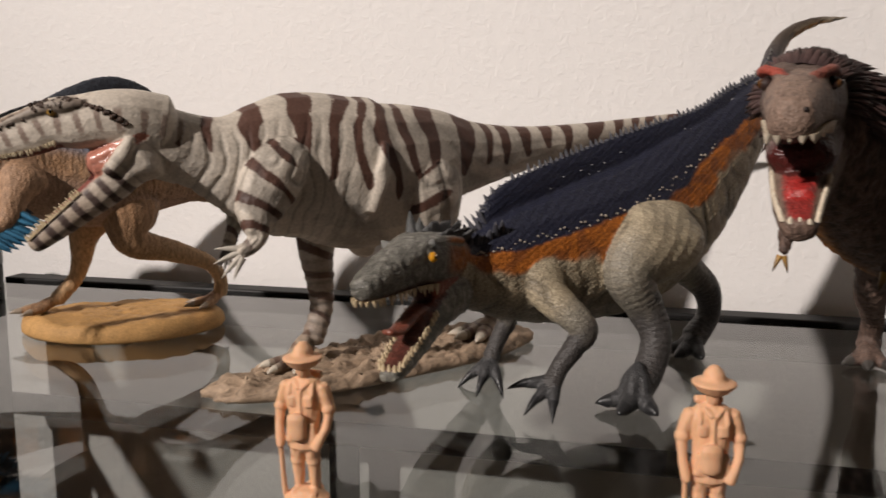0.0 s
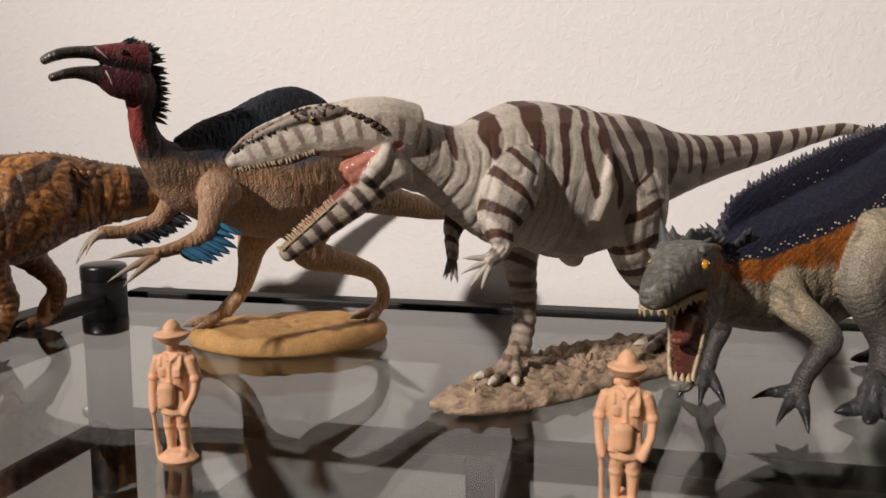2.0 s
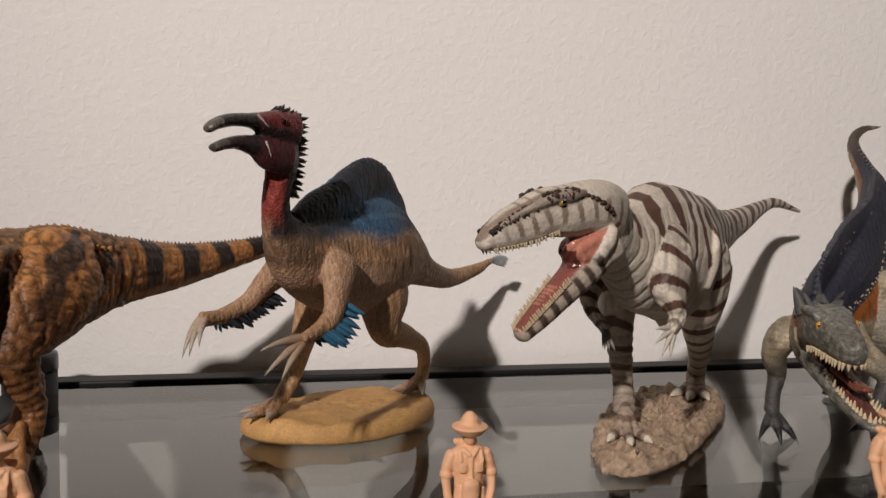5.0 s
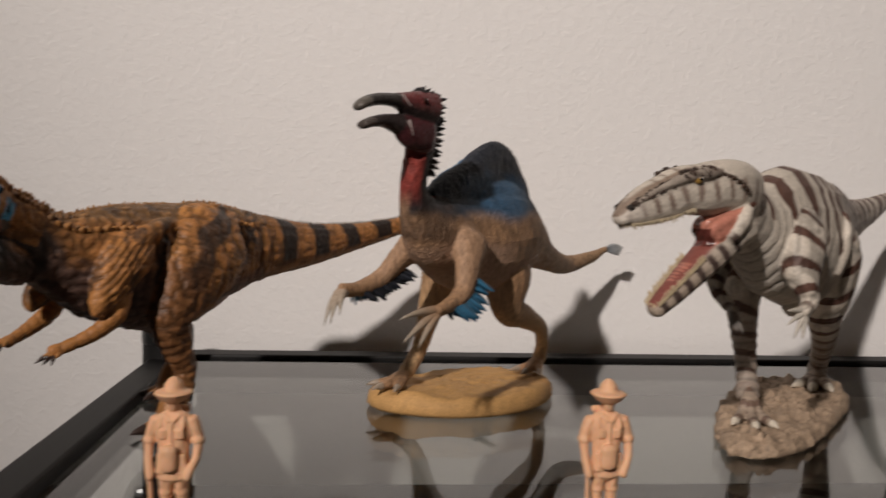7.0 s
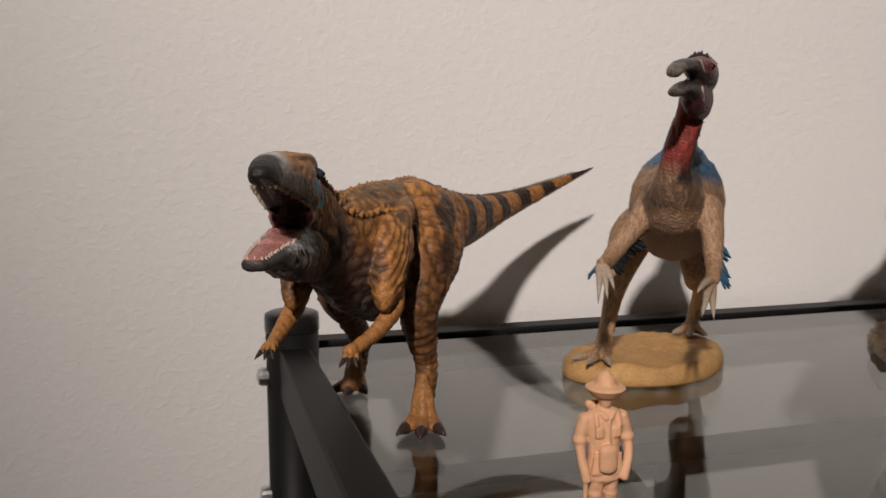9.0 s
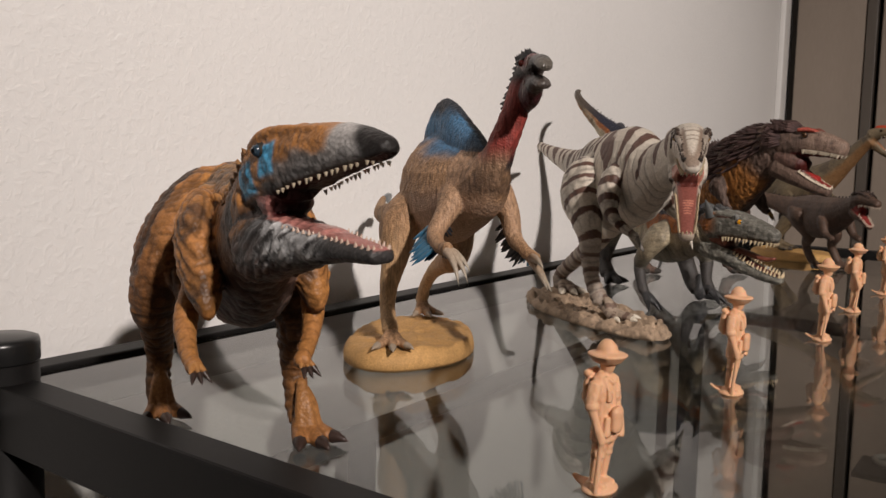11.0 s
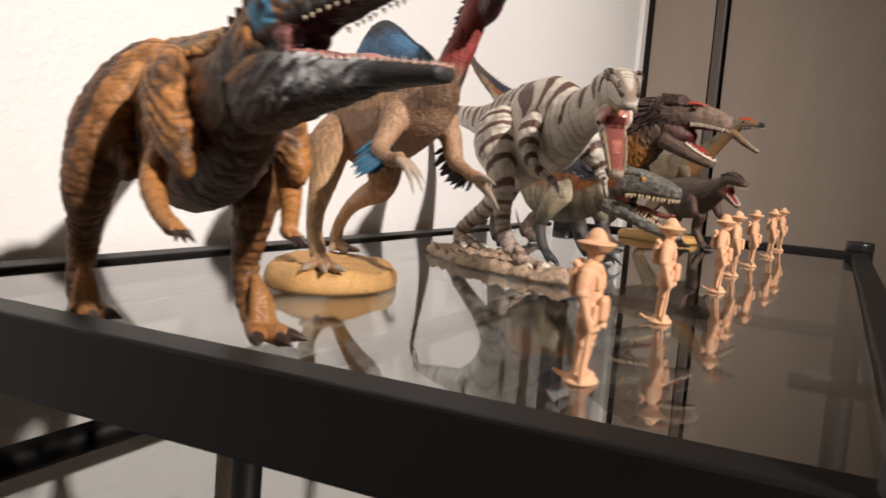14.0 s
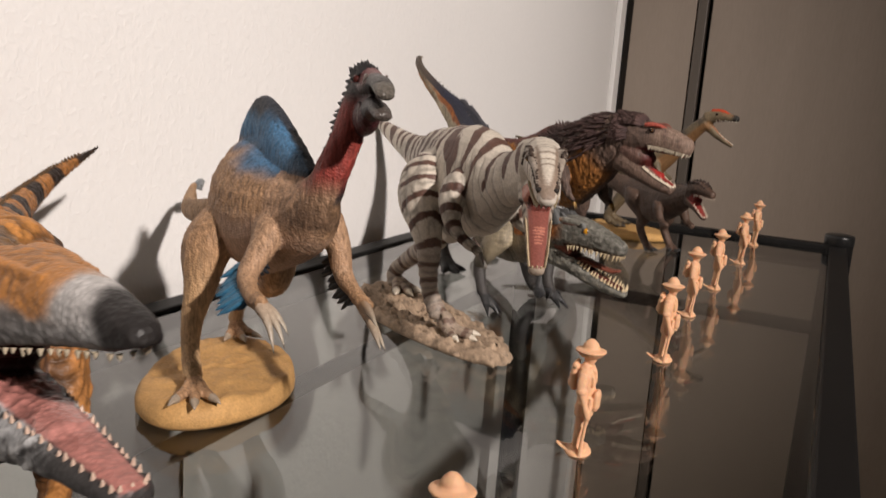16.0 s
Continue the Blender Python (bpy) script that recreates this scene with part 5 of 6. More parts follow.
# ---- low-slung theropod with a dark blue sail ----
def sailed_theropod():
    f = Figure(0.85, 3)
    f.chain("body", [(-62, 312, 70, 11, 14), (-54, 324, 66, 13, 18), (-38, 341, 66, 17, 27), (-12, 366, 69, 21, 35), (18, 394, 77, 21.5, 39), (46, 419, 99, 17, 34), (66, 438, 121, 13, 24), (80, 456, 141, 10, 16), (90, 480, 159, 6.4, 9), (96, 500, 175, 4.8, 6), (105, 514, 187, 3.6, 4.2), (121, 524, 195, 2.6, 2.9), (141, 530, 198, 0.8, 0.8)])
    f.chain("skull", [(-60, 314, 72, 10, 12), (-66, 302, 74, 12, 12.5), (-71, 288, 75, 11, 11.5), (-76, 274, 73, 9, 9.5), (-80, 262, 70.5, 7.2, 7.4), (-82.5, 254, 68.5, 5.4, 5)], square=2.5)
    f.chain("jaw", [(-60, 311, 59, 10.5, 12), (-65, 294, 52, 9, 8.6), (-68, 276, 43, 7.2, 6), (-70, 260, 37.5, 5.6, 4.6), (-70.5, 252, 36, 4.4, 3.4)], square=2.3)
    f.chain("cheek", [(-64, 305, 68, 9.5, 8), (-68, 292, 62, 8, 6)])
    f.chain("tongue", [(-68, 285, 56, 4.5, 2.2), (-71, 265, 51, 4, 1.8), (-73, 257, 52, 3, 1.3)])
    f.chain("temple_l", [(-54, 306, 82, 2, 2), (-60, 296, 83.5, 2.4, 2.4), (-66, 285, 82.5, 2.2, 2), (-72, 272, 79, 1.6, 1.6)])
    f.chain("temple_r", [(-74, 310, 82, 2, 2), (-77, 300, 83.5, 2.4, 2.4), (-79, 288, 82.5, 2.2, 2), (-81, 275, 79, 1.6, 1.6)])
    f.chain("sail", [(-50, 331, 84, 3.5, 5), (-42, 339, 92, 3.5, 11), (-28, 352, 97, 4, 14), (0, 379, 106, 4.2, 17), (28, 402, 117, 4, 16), (50, 421, 129, 3.6, 12), (68, 441, 145, 3, 7), (80, 456, 155, 2.5, 3)])
    L = R = (-0.65, -0.75, 0)
    f.chain("arm_l", [(-24, 341, 66, 9, 15), (-18, 335, 54, 8, 10), (-2, 332, 40, 6.2, 7), (-6, 330, 31, 5, 5.5), (-12, 327, 22, 4.4), (-15, 323, 15, 4.6)], L)
    f.chain("arm_r", [(-52, 355, 62, 9, 14), (-52, 365, 48, 7.5, 9), (-44, 374, 34, 5.5, 6), (-48, 371, 22, 4.4), (-51, 367, 13, 4.6)], R)
    f.chain("leg_l", [(36, 392, 82, 13, 20), (28, 372, 75, 14.5, 21), (17, 358, 62, 11.5, 13.5), (25, 363, 45, 9, 9.5), (31, 361, 30, 7.5, 8), (28, 354, 16, 7.5), (23, 346, 9, 8)], L)
    f.chain("leg_r", [(32, 418, 92, 13, 26), (38, 432, 74, 12, 19), (46, 442, 54, 9.5, 11), (60, 452, 38, 7.4, 8.4), (62, 457, 21, 6.8), (54, 449, 9, 7.5)], R)
    claw, skin = (0.02, 0.02, 0.021), (0.06, 0.06, 0.06)
    f.foot("foot_l", (23, 345, 8.5), (-0.35, -0.93), 15, 0.85, 5.0, claw, skin, 0.6, clawsize=1.1, tendon=12)
    f.foot("foot_r", (54, 447, 8), (-0.5, -0.86), 15, 0.75, 4.6, claw, skin, 0.6)
    for b, ways in (((-14, 325, 16), ((-0.95, -0.25, -0.05), (-0.6, -0.75, -0.5), (0.05, -0.85, -0.55))), ((-51, 366, 12), ((-0.7, -0.5, -0.5), (-0.2, -0.8, -0.6), (0.4, -0.6, -0.6)))):
        for n, w in enumerate(ways):
            w = unit(w)
            p = np.array(b, float)
            f.chain(f"finger{n}", [(*p, 3.4), (*(p + w * 7), 3.0), (*(p + w * 13 + (0, 0, -0.5)), 2.4)])
            f.cone(p + w * 12.5, w + np.array((0, 0, -0.12)), 10, 2.3, claw, bend=(0, 0, -0.15), rough=0.3, n=8, rings=6)
    f.teeth("skull", 0.38, 0.99, 14, 4.6, 1.15, -1, 0.84, 0.75, color=(0.62, 0.5, 0.32))
    f.teeth("jaw", 0.40, 0.98, 14, 4.6, 1.1, 1, 0.84, 0.6, color=(0.62, 0.5, 0.32), seed=9)
    for c in ((-61.6, 283.6, 78), (-81.6, 281.5, 78)):
        f.eye(c, (-72.5, 289, 76.5), 2.4, (0.6, 0.28, 0.02), (0.05, 0.05, 0.05), 0.42)
    spike = (0.22, 0.215, 0.20)
    f.ridge("sail", 0.0, 1.0, 60, 3.0, 1.9, (0.07, 0.07, 0.08), lean=-0.1, jitter=0.6, flat=0.5)
    f.ridge("body", 0.46, 0.8, 22, 3.2, 1.2, spike, lean=-0.4)
    for off in (-0.55, 0.0, 0.55):
        f.ridge("skull", 0.0, 0.30, 12, 5.5, 2.3, (0.085, 0.085, 0.085), off=off, lean=-0.5, jitter=0.5, seed=2 + int(9 * off), flat=0.8)
        f.ridge("body", 0.0, 0.08, 8, 6.5, 2.2, (0.05, 0.05, 0.06), off=off, lean=-0.5, jitter=0.5, seed=4, flat=0.8)
    for j, (g, r) in enumerate(((8, 4.4), (12, 5.4), (15, 5.2))):
        f.cone((-69 - 3.2 * j, 303 + j, 80.5), (-0.1 * j, 0.3, 0.9), g, r, (0.085, 0.087, 0.085), rough=0.6, flat=0.7, name="nape_spine", n=8, rings=5)
    f.cone((-79, 284, 80), (-0.75, 0.1, 0.6), 6.5, 3.6, (0.17, 0.17, 0.16), name="brow_horn", n=9, rings=6)
    f.cone((-63, 287, 82), (0.2, 0.4, 0.8), 3.5, 3.0, (0.17, 0.17, 0.16), name="brow_horn", n=9, rings=6)
    rnd = random.Random(21)
    f.start("beaded_edge", "line of pale raised beads", "stuff")
    for j in range(60):
        k = rnd.uniform(0.16, 0.9)
        c, t, s, u, rw, rh = f.at("sail", k)
        for sd in (1, -1):
            f.ball(c + s * sd * rw * 0.94 + u * rh * rnd.uniform(-0.8, 0.55), 0.45, (0.25, 0.25, 0.26), 0.5, n=6)
    for j in range(70):
        c, t, s, u, rw, rh = f.at("body", 0.02 + 0.5 * j / 70)
        for sd in (1, -1):
            f.ball(c + s * sd * rw * 0.86 + u * rh * (0.50 + 0.06 * math.sin(j * 1.3)), rnd.uniform(0.4, 0.75), (0.36, 0.31, 0.25), 0.5, n=6)
    f.stop()

    def paint(v, n, kind, k, h, w):
        col = np.zeros((len(v), 4))
        g = fbm(v * 0.14, 3)
        col[:, :3] = np.array((0.40, 0.335, 0.23)) * (0.55 + 0.95 * g)[:, None]
        col[:, 3] = 0.5
        body = kind == "body"
        jag = (fbm(v * 0.06 + 7, 3) - 0.45) * 1.3
        navy, rust = (0.017, 0.019, 0.036), (0.40, 0.125, 0.02)
        tint(col, body * ss(-0.02, 0.12, h + jag * 0.7 - 0.1 * ss(0.12, 0.0, k)) * ss(0.85, 0.7, k), rust)
        tint(col, body * ss(0.5, 0.62, vnoise(v * 0.22 + 9)) * ss(0.0, 0.1, h) * 0.6, (0.16, 0.05, 0.018))
        tint(col, body * ss(0.38, 0.44, h + jag * 0.22), navy)
        tint(col, body * ss(0.72, 0.86, k) * 0.85, (0.09, 0.065, 0.045))
        tint(col, body * ss(0.72, 0.86, k) * ss(0.0, -0.5, h), (0.36, 0.17, 0.04))
        tint(col, body * ss(0.94, 0.98, k), (0.3, 0.26, 0.2))
        tint(col, (kind == "sail") * 1.0, navy)
        head = kind == "skull"
        head = head | np.isin(kind, ("temple_l", "temple_r"))
        tint(col, head * 1.0, np.array((0.165, 0.158, 0.134)))
        tint(col, head * ss(0.45, 0.62, g) * 0.5, (0.10, 0.098, 0.086))
        tint(col, head * ss(0.55, 0.75, vnoise(v * 0.55)) * 0.3, (0.40, 0.385, 0.34))
        tint(col, head * ss(0.34, 0.16, k) * ss(0.75, 0.2, np.abs(h - 0.1)) * 0.95, rust)
        tint(col, head * ss(-0.5, -0.8, h) * (k > 0.3), (0.10, 0.03, 0.022))
        jaw = kind == "jaw"
        tint(col, jaw * 1.0, (0.23, 0.222, 0.188))
        tint(col, jaw * ss(0.5, 0.7, vnoise(v * 0.5 + 3)) * 0.6, (0.36, 0.34, 0.29))
        tint(col, jaw * ss(0.42, 0.6, g) * 0.5, (0.07, 0.072, 0.066))
        tint(col, jaw * ss(0.62, 0.8, h) * (k > 0.2), (0.13, 0.04, 0.028))
        for name in ("arm_l", "arm_r", "leg_l", "leg_r"):
            m = kind == name
            tint(col, m * ss(0.34, 0.52, k) * 0.75, (0.20, 0.19, 0.16))
            tint(col, m * ss(0.46, 0.72, k + (g - 0.45) * 0.3) * 0.9, (0.035, 0.032, 0.034))
            tint(col, m * ss(0.5, 0.1, k) * ss(0.35, -0.3, h + (g - 0.5)) * 0.6, (0.38, 0.32, 0.21))
        toe = np.array(["foot" in q or "finger" in q for q in kind])
        tint(col, toe * 1.0, (0.045, 0.045, 0.046))
        tint(col, body * (k < 0.3) * ss(-0.35, -0.7, h) * 0.6, (0.10, 0.085, 0.07))
        flesh = np.isin(kind, ("cheek", "tongue"))
        tint(col, flesh * 1.0, (0.22, 0.07, 0.045))
        # middle of the cheek tissue far darker than its sides
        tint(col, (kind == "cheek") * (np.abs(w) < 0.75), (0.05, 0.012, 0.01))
        col[:, 3] = np.where(flesh, 0.3, 0.46)
        return col

    def shift(v, n, kind, k, h, w):
        fine = (fbm(v * 0.65, 3) - 0.45) * 0.5 + np.where(np.isin(kind, ("skull", "jaw")), (crease(v * 0.34) - 0.5) * 0.7, 0)
        limb = np.isin(kind, ("arm_l", "arm_r", "leg_l", "leg_r"))
        wave = fbm(v * 0.05, 2)
        bands = np.where(limb, pleat(k * 120 + fbm(v * 0.1, 2) * 4) * 0.4 * ss(0.35, 0.5, k) + (pleat(v[:, 2] * 0.8 + (v[:, 0] + v[:, 1]) * 0.3 + wave * 8) * 0.3 + pleat(w * 1.6 + wave * 7) * 0.8) * ss(0.55, 0.35, k), 0)
        rows = np.where(np.isin(kind, ("body", "sail")), np.sin(v[:, 2] * 2.1 + v[:, 0] * 0.8) * np.sin(v[:, 0] * 1.4 + v[:, 1] * 1.4) * 0.22, 0)
        folds = np.where(kind == "body", (pleat(k * 160 + wave * 9) * 0.5 + pleat(k * 50 + wave * 9) * 0.8) * ss(0.3, -0.2, h), 0)
        return fine + bands + rows + folds

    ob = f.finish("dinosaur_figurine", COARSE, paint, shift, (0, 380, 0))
    tagged(ob, "crouching dinosaur with dark blue spiny sail, orange band and grey head", "dinosaur figurine", DINOS)


# ---- brown feathered theropod ----
def feathered_theropod():
    f = Figure(0.9, 3)
    f.chain("body", [(85, 303, 138, 18, 22), (95, 319, 129, 22, 28), (110, 339, 115, 25, 34), (138, 362, 102, 29, 39), (172, 388, 104, 27, 37), (205, 416, 106, 18, 24), (245, 452, 106, 11, 13), (285, 495, 108, 6, 7), (318, 530, 112, 1.5, 1.5)])
    f.chain("skull", [(82, 300, 140, 15, 17), (77, 284, 141, 14.5, 14), (74, 272, 140.5, 12, 12), (70, 256, 138, 9.6, 10.4), (67, 242, 134, 7.4, 8)], square=2.3)
    f.chain("jaw", [(82, 297, 121, 14, 13), (78, 281, 112, 11, 10), (75, 266, 103.5, 8.4, 7), (73.5, 253, 98, 5.8, 5)], square=2.3)
    f.chain("cheek", [(81, 296, 131, 14, 12), (77.5, 281, 123, 12.5, 10), (76.5, 274, 121, 11, 7)])
    f.chain("tongue", [(77, 276, 115, 5.5, 2.5), (74.5, 262, 109, 4.5, 2)])
    f.chain("snout_ridge", [(69, 277, 153, 4, 2), (67, 262, 148, 3.5, 1.8), (66, 248, 142, 2.5, 1.2)])
    L = R = (-0.75, -0.66, 0)
    f.chain("arm_r", [(92, 356, 100, 8, 12), (87, 350, 90, 4.6, 6), (84, 344, 82, 3), (83, 339, 78, 2.2)], R)
    f.chain("arm_l", [(132, 335, 98, 8, 12), (128, 326, 86, 6, 8), (122, 320, 78, 4), (118, 314, 75, 3)], L)
    f.chain("leg_r", [(150, 396, 92, 14, 26), (142, 405, 70, 12, 17), (140, 420, 46, 8, 9), (148, 446, 28, 6), (150, 456, 14, 6), (148, 452, 9, 6.5)], R)
    f.chain("leg_l", [(190, 378, 92, 14, 26), (194, 366, 66, 12, 16), (206, 372, 42, 8, 9), (218, 384, 24, 6), (216, 380, 9, 6.5)], L)
    claw, skin = (0.05, 0.045, 0.04), (0.2, 0.16, 0.1)
    f.foot("foot_r", (148, 450, 8.5), (-0.2, -0.95), 15, 0.7, 4.4, claw, skin, 0.6)
    f.foot("foot_l", (215, 378, 8.5), (-0.3, -0.95), 15, 0.6, 4.4, claw, skin, 0.6)
    for a in (-0.3, 0.3):
        f.cone((82 + 3 * a, 338, 76), (-0.1 + a, -0.3, -0.9), 8, 1.4, (0.35, 0.19, 0.04), tip=(0.02, 0.02, 0.02))
        f.cone((118 + 3 * a, 313, 74), (-0.1 + a, -0.5, -0.8), 9, 2.0, (0.35, 0.19, 0.04), tip=(0.02, 0.02, 0.02))
    f.teeth("skull", 0.5, 0.99, 20, 4.2, 1.9, -1, 0.9, 0.52, color=(0.62, 0.54, 0.42))
    f.teeth("jaw", 0.45, 0.98, 17, 2.6, 1.3, 1, 0.92, 0.55, color=(0.62, 0.54, 0.42), seed=9)
    for c in ((61.5, 273, 147), (85, 268, 147)):
        f.eye(c, (73, 271, 146), 1.9, (0.09, 0.04, 0.015), (0.03, 0.015, 0.012), 0.55)
    f.chain("brow_r", [(61.5, 279, 151, 2, 1.8), (63, 270, 151.5, 2.2, 1.8), (67.5, 262, 149, 1.6, 1.3)])
    f.chain("brow_l", [(86, 274, 151, 2, 1.8), (82.5, 266, 151.5, 2.2, 1.8), (76, 260, 149, 1.6, 1.3)])
    rnd = random.Random(31)
    f.start("quill_coat", "dense dark brown quills over neck and crown", "stuff")
    for j in range(1500):
        if j < 850:
            k, ch = rnd.uniform(0.0, 0.34), "body"
        else:
            k, ch = rnd.uniform(0.0, 0.34), "skull"
        c, t, s, u, rw, rh = f.at(ch, k)
        a = rnd.uniform(-1.75, 1.75) * (1 - 0.9 * max(0, k - 0.14) if ch == "body" else 1)
        if ch == "skull":
            a *= 1.0 if k < 0.16 else 0.55
        o = s * math.sin(a) + u * math.cos(a)
        way = unit(o * (0.75 if ch == "body" else 1.05) + (t if ch == "body" else -t) * 0.7)
        p = c + s * math.sin(a) * rw * 0.95 + u * math.cos(a) * rh * 0.95
        tone = rnd.uniform(0.7, 1.25)
        f.cone(p, way, rnd.uniform(7.5, 11.5) * (1.15 if ch == "body" else 1), 2.4, np.array((0.045, 0.025, 0.024)) * tone, bend=(0, 0, -0.2), rough=0.7, flat=0.55, n=5, rings=3, tip=np.array((0.10, 0.058, 0.05)) * tone)
    f.stop()
    f.ball((62.6, 241, 137.5), 1.0, (0.02, 0.012, 0.01), 0.6, name="nostril")
    f.ball((70.6, 238.5, 137.5), 1.0, (0.02, 0.012, 0.01), 0.6, name="nostril")

    def paint(v, n, kind, k, h, w):
        col = np.zeros((len(v), 4))
        g = fbm(v * 0.16, 3)
        col[:, :3] = np.array((0.115, 0.075, 0.058)) * (0.55 + 0.9 * g)[:, None]
        col[:, 3] = 0.6
        body = kind == "body"
        tint(col, body * ss(0.3, 0.55, h + (g - 0.5)) * ss(0.28, 0.38, k), (0.11, 0.025, 0.016))
        tint(col, body * ss(0.17, 0.27, k) * ss(0.6, 0.2, np.abs(h + 0.05) + (g - 0.5)) * ss(0.3, -0.3, w), (0.46, 0.17, 0.02))
        tint(col, body * ss(0.3, 0.42, k) * ss(-0.3, -0.7, h), (0.34, 0.25, 0.16))
        tint(col, body * ss(0.03, 0.1, k) * ss(0.34, 0.26, k) * ss(0.1, -0.3, h + (g - 0.45) * 0.8) * ss(0.2, -0.3, w) * 0.9, (0.40, 0.16, 0.035))
        face = np.isin(kind, ("skull", "snout_ridge"))
        tint(col, face * ss(0.42, 0.62, k) * 0.9, np.array((0.24, 0.165, 0.125)))
        tint(col, face * ss(0.52, 0.65, g) * 0.5, (0.09, 0.05, 0.04))
        tint(col, np.isin(kind, ("brow_r", "brow_l")) * np.where(kind == "brow_r", 0.7, 0.3), (0.42, 0.06, 0.035))
        tint(col, (kind == "skull") * ss(-0.55, -0.8, h) * (k > 0.3), (0.10, 0.012, 0.012))
        jaw = kind == "jaw"
        tint(col, jaw * 0.6, (0.19, 0.125, 0.095))
        tint(col, jaw * ss(0.72, 0.88, h) * ss(0.95, 0.8, np.abs(w)) * (k > 0.2), (0.26, 0.025, 0.02))
        flesh = np.isin(kind, ("cheek", "tongue"))
        tint(col, flesh * 1.0, (0.36, 0.03, 0.026))
        # inner cheek drops to a blackish red
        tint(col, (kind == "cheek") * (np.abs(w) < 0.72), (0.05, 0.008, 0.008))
        tint(col, (kind == "cheek") * ss(0.55, 0.7, np.abs(w)), (0.13, 0.075, 0.06))
        tint(col, (kind == "cheek") * ss(0.75, 0.95, k), (0.07, 0.014, 0.012))
        col[:, 3] = np.where(flesh, 0.28, col[:, 3])
        return col

    def shift(v, n, kind, k, h, w):
        fur = np.isin(kind, ("body", "leg_l", "leg_r", "arm_l", "arm_r"))
        lines = fbm(np.stack([v[:, 0] * 0.5, v[:, 1] * 0.5, v[:, 2] * 0.22 + v[:, 0] * 0.1], 1), 3) - 0.45
        return lines * np.where(fur, 2.6, 1.1)

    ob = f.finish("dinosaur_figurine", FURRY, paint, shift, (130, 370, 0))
    tagged(ob, "brown feathered dinosaur with quilled neck, red brow and open red mouth", "dinosaur figurine", DINOS)


# ---- slender olive dinosaur with a red brow, on an ochre stand ----
def slender_theropod():
    f = Figure(1.0, 3)
    f.chain("body", [(382, 273, 151, 7, 8), (388, 284, 142, 8, 9), (398, 304, 122, 10, 12), (409, 330, 102, 16, 20), (420, 358, 90, 20, 27), (432, 388, 90, 17, 23), (445, 425, 94, 10, 13), (458, 480, 100, 5, 6), (468, 540, 108, 1.5, 1.5)])
    f.chain("skull", [(383, 274, 155, 7, 8), (381, 264, 158, 7, 7), (377, 250, 158, 5.2, 5), (374, 238, 157, 4, 3.6)])
    f.chain("jaw", [(384, 272, 147, 6.5, 6), (388, 260, 136, 5, 4), (393, 243, 125, 3.2, 2.2)])
    f.chain("crest", [(381, 268, 165, 2.6, 2), (378, 257, 165, 2.6, 2), (376, 248, 162, 1.8, 1.2)])
    L = R = (-0.3, -0.95, 0)
    for nm, sx, up in (("l", 1, L), ("r", -1, R)):
        f.chain("leg_" + nm, [(424 + 12 * sx, 372, 86, 9, 18), (424 + 15 * sx, 362, 64, 8.5, 11), (426 + 15 * sx, 376, 40, 5.5, 6), (428 + 15 * sx, 386, 22, 4.5), (426 + 15 * sx, 380, 15, 5)], up)
        f.chain("arm_" + nm, [(406 + 12 * sx, 330, 95, 5, 7), (404 + 13 * sx, 322, 82, 4, 5), (402 + 13 * sx, 312, 77, 3)], up)
        f.foot("foot_" + nm, (426 + 15 * sx, 378, 15), (-0.2, -1), 14, 0.5, 3.2, (0.05, 0.04, 0.03), (0.2, 0.15, 0.1), 10)
    f.teeth("skull", 0.4, 0.97, 8, 2.2, 0.7, -1, 0.8, 0.7, color=(0.65, 0.6, 0.48))
    f.teeth("jaw", 0.45, 0.97, 8, 2.2, 0.7, 1, 0.8, 0.6, color=(0.65, 0.6, 0.48))
    f.ball((374.5, 262, 160.5), 1.6, (0.02, 0.01, 0.005))
    f.ball((387, 260, 160.5), 1.6, (0.02, 0.01, 0.005))

    def paint(v, n, kind, k, h, w):
        col = np.zeros((len(v), 4))
        g = fbm(v * 0.14, 3)
        col[:, :3] = np.array((0.14, 0.105, 0.062)) * (0.6 + 0.85 * g)[:, None]
        col[:, 3] = 0.55
        tint(col, (kind == "crest") * 1.0, (0.42, 0.05, 0.015))
        tint(col, (kind == "skull") * ss(0.4, 0.6, k) * ss(0.0, 0.4, h) * 0.5, (0.22, 0.11, 0.05))
        tint(col, (kind == "skull") * ss(0.82, 0.92, k), (0.02, 0.018, 0.016))
        tint(col, (kind == "skull") * ss(-0.5, -0.75, h) * (k > 0.35), (0.06, 0.015, 0.012))
        tint(col, (kind == "jaw") * ss(0.4, 0.6, h), (0.35, 0.16, 0.08))
        tint(col, np.isin(kind, ("jaw",)) * ss(0.2, 0.0, k) * 0.6, (0.30, 0.13, 0.04))
        tint(col, (kind == "body") * ss(0.0, -0.4, h) * (k < 0.3) * 0.5, (0.30, 0.13, 0.04))
        tint(col, (kind == "body") * ss(0.4, 0.7, np.sin(k * 60 + g * 4)) * ss(-0.2, 0.2, h) * 0.6, (0.05, 0.035, 0.025))
        return col

    def shift(v, n, kind, k, h, w):
        return (fbm(v * 0.5, 3) - 0.45) * 0.8

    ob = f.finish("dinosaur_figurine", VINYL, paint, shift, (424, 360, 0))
    tagged(ob, "slender olive dinosaur with red brow, on an ochre stand", "dinosaur figurine", DINOS)
    stand("stand", ob, (418, 362), (0.5, 0.86), (56, 40), 10.0, SAND, (0.50, 0.29, 0.10), rough_amp=0.2, freq=0.07, label="smooth ochre stand", seed=0.7, wobble=0.06)


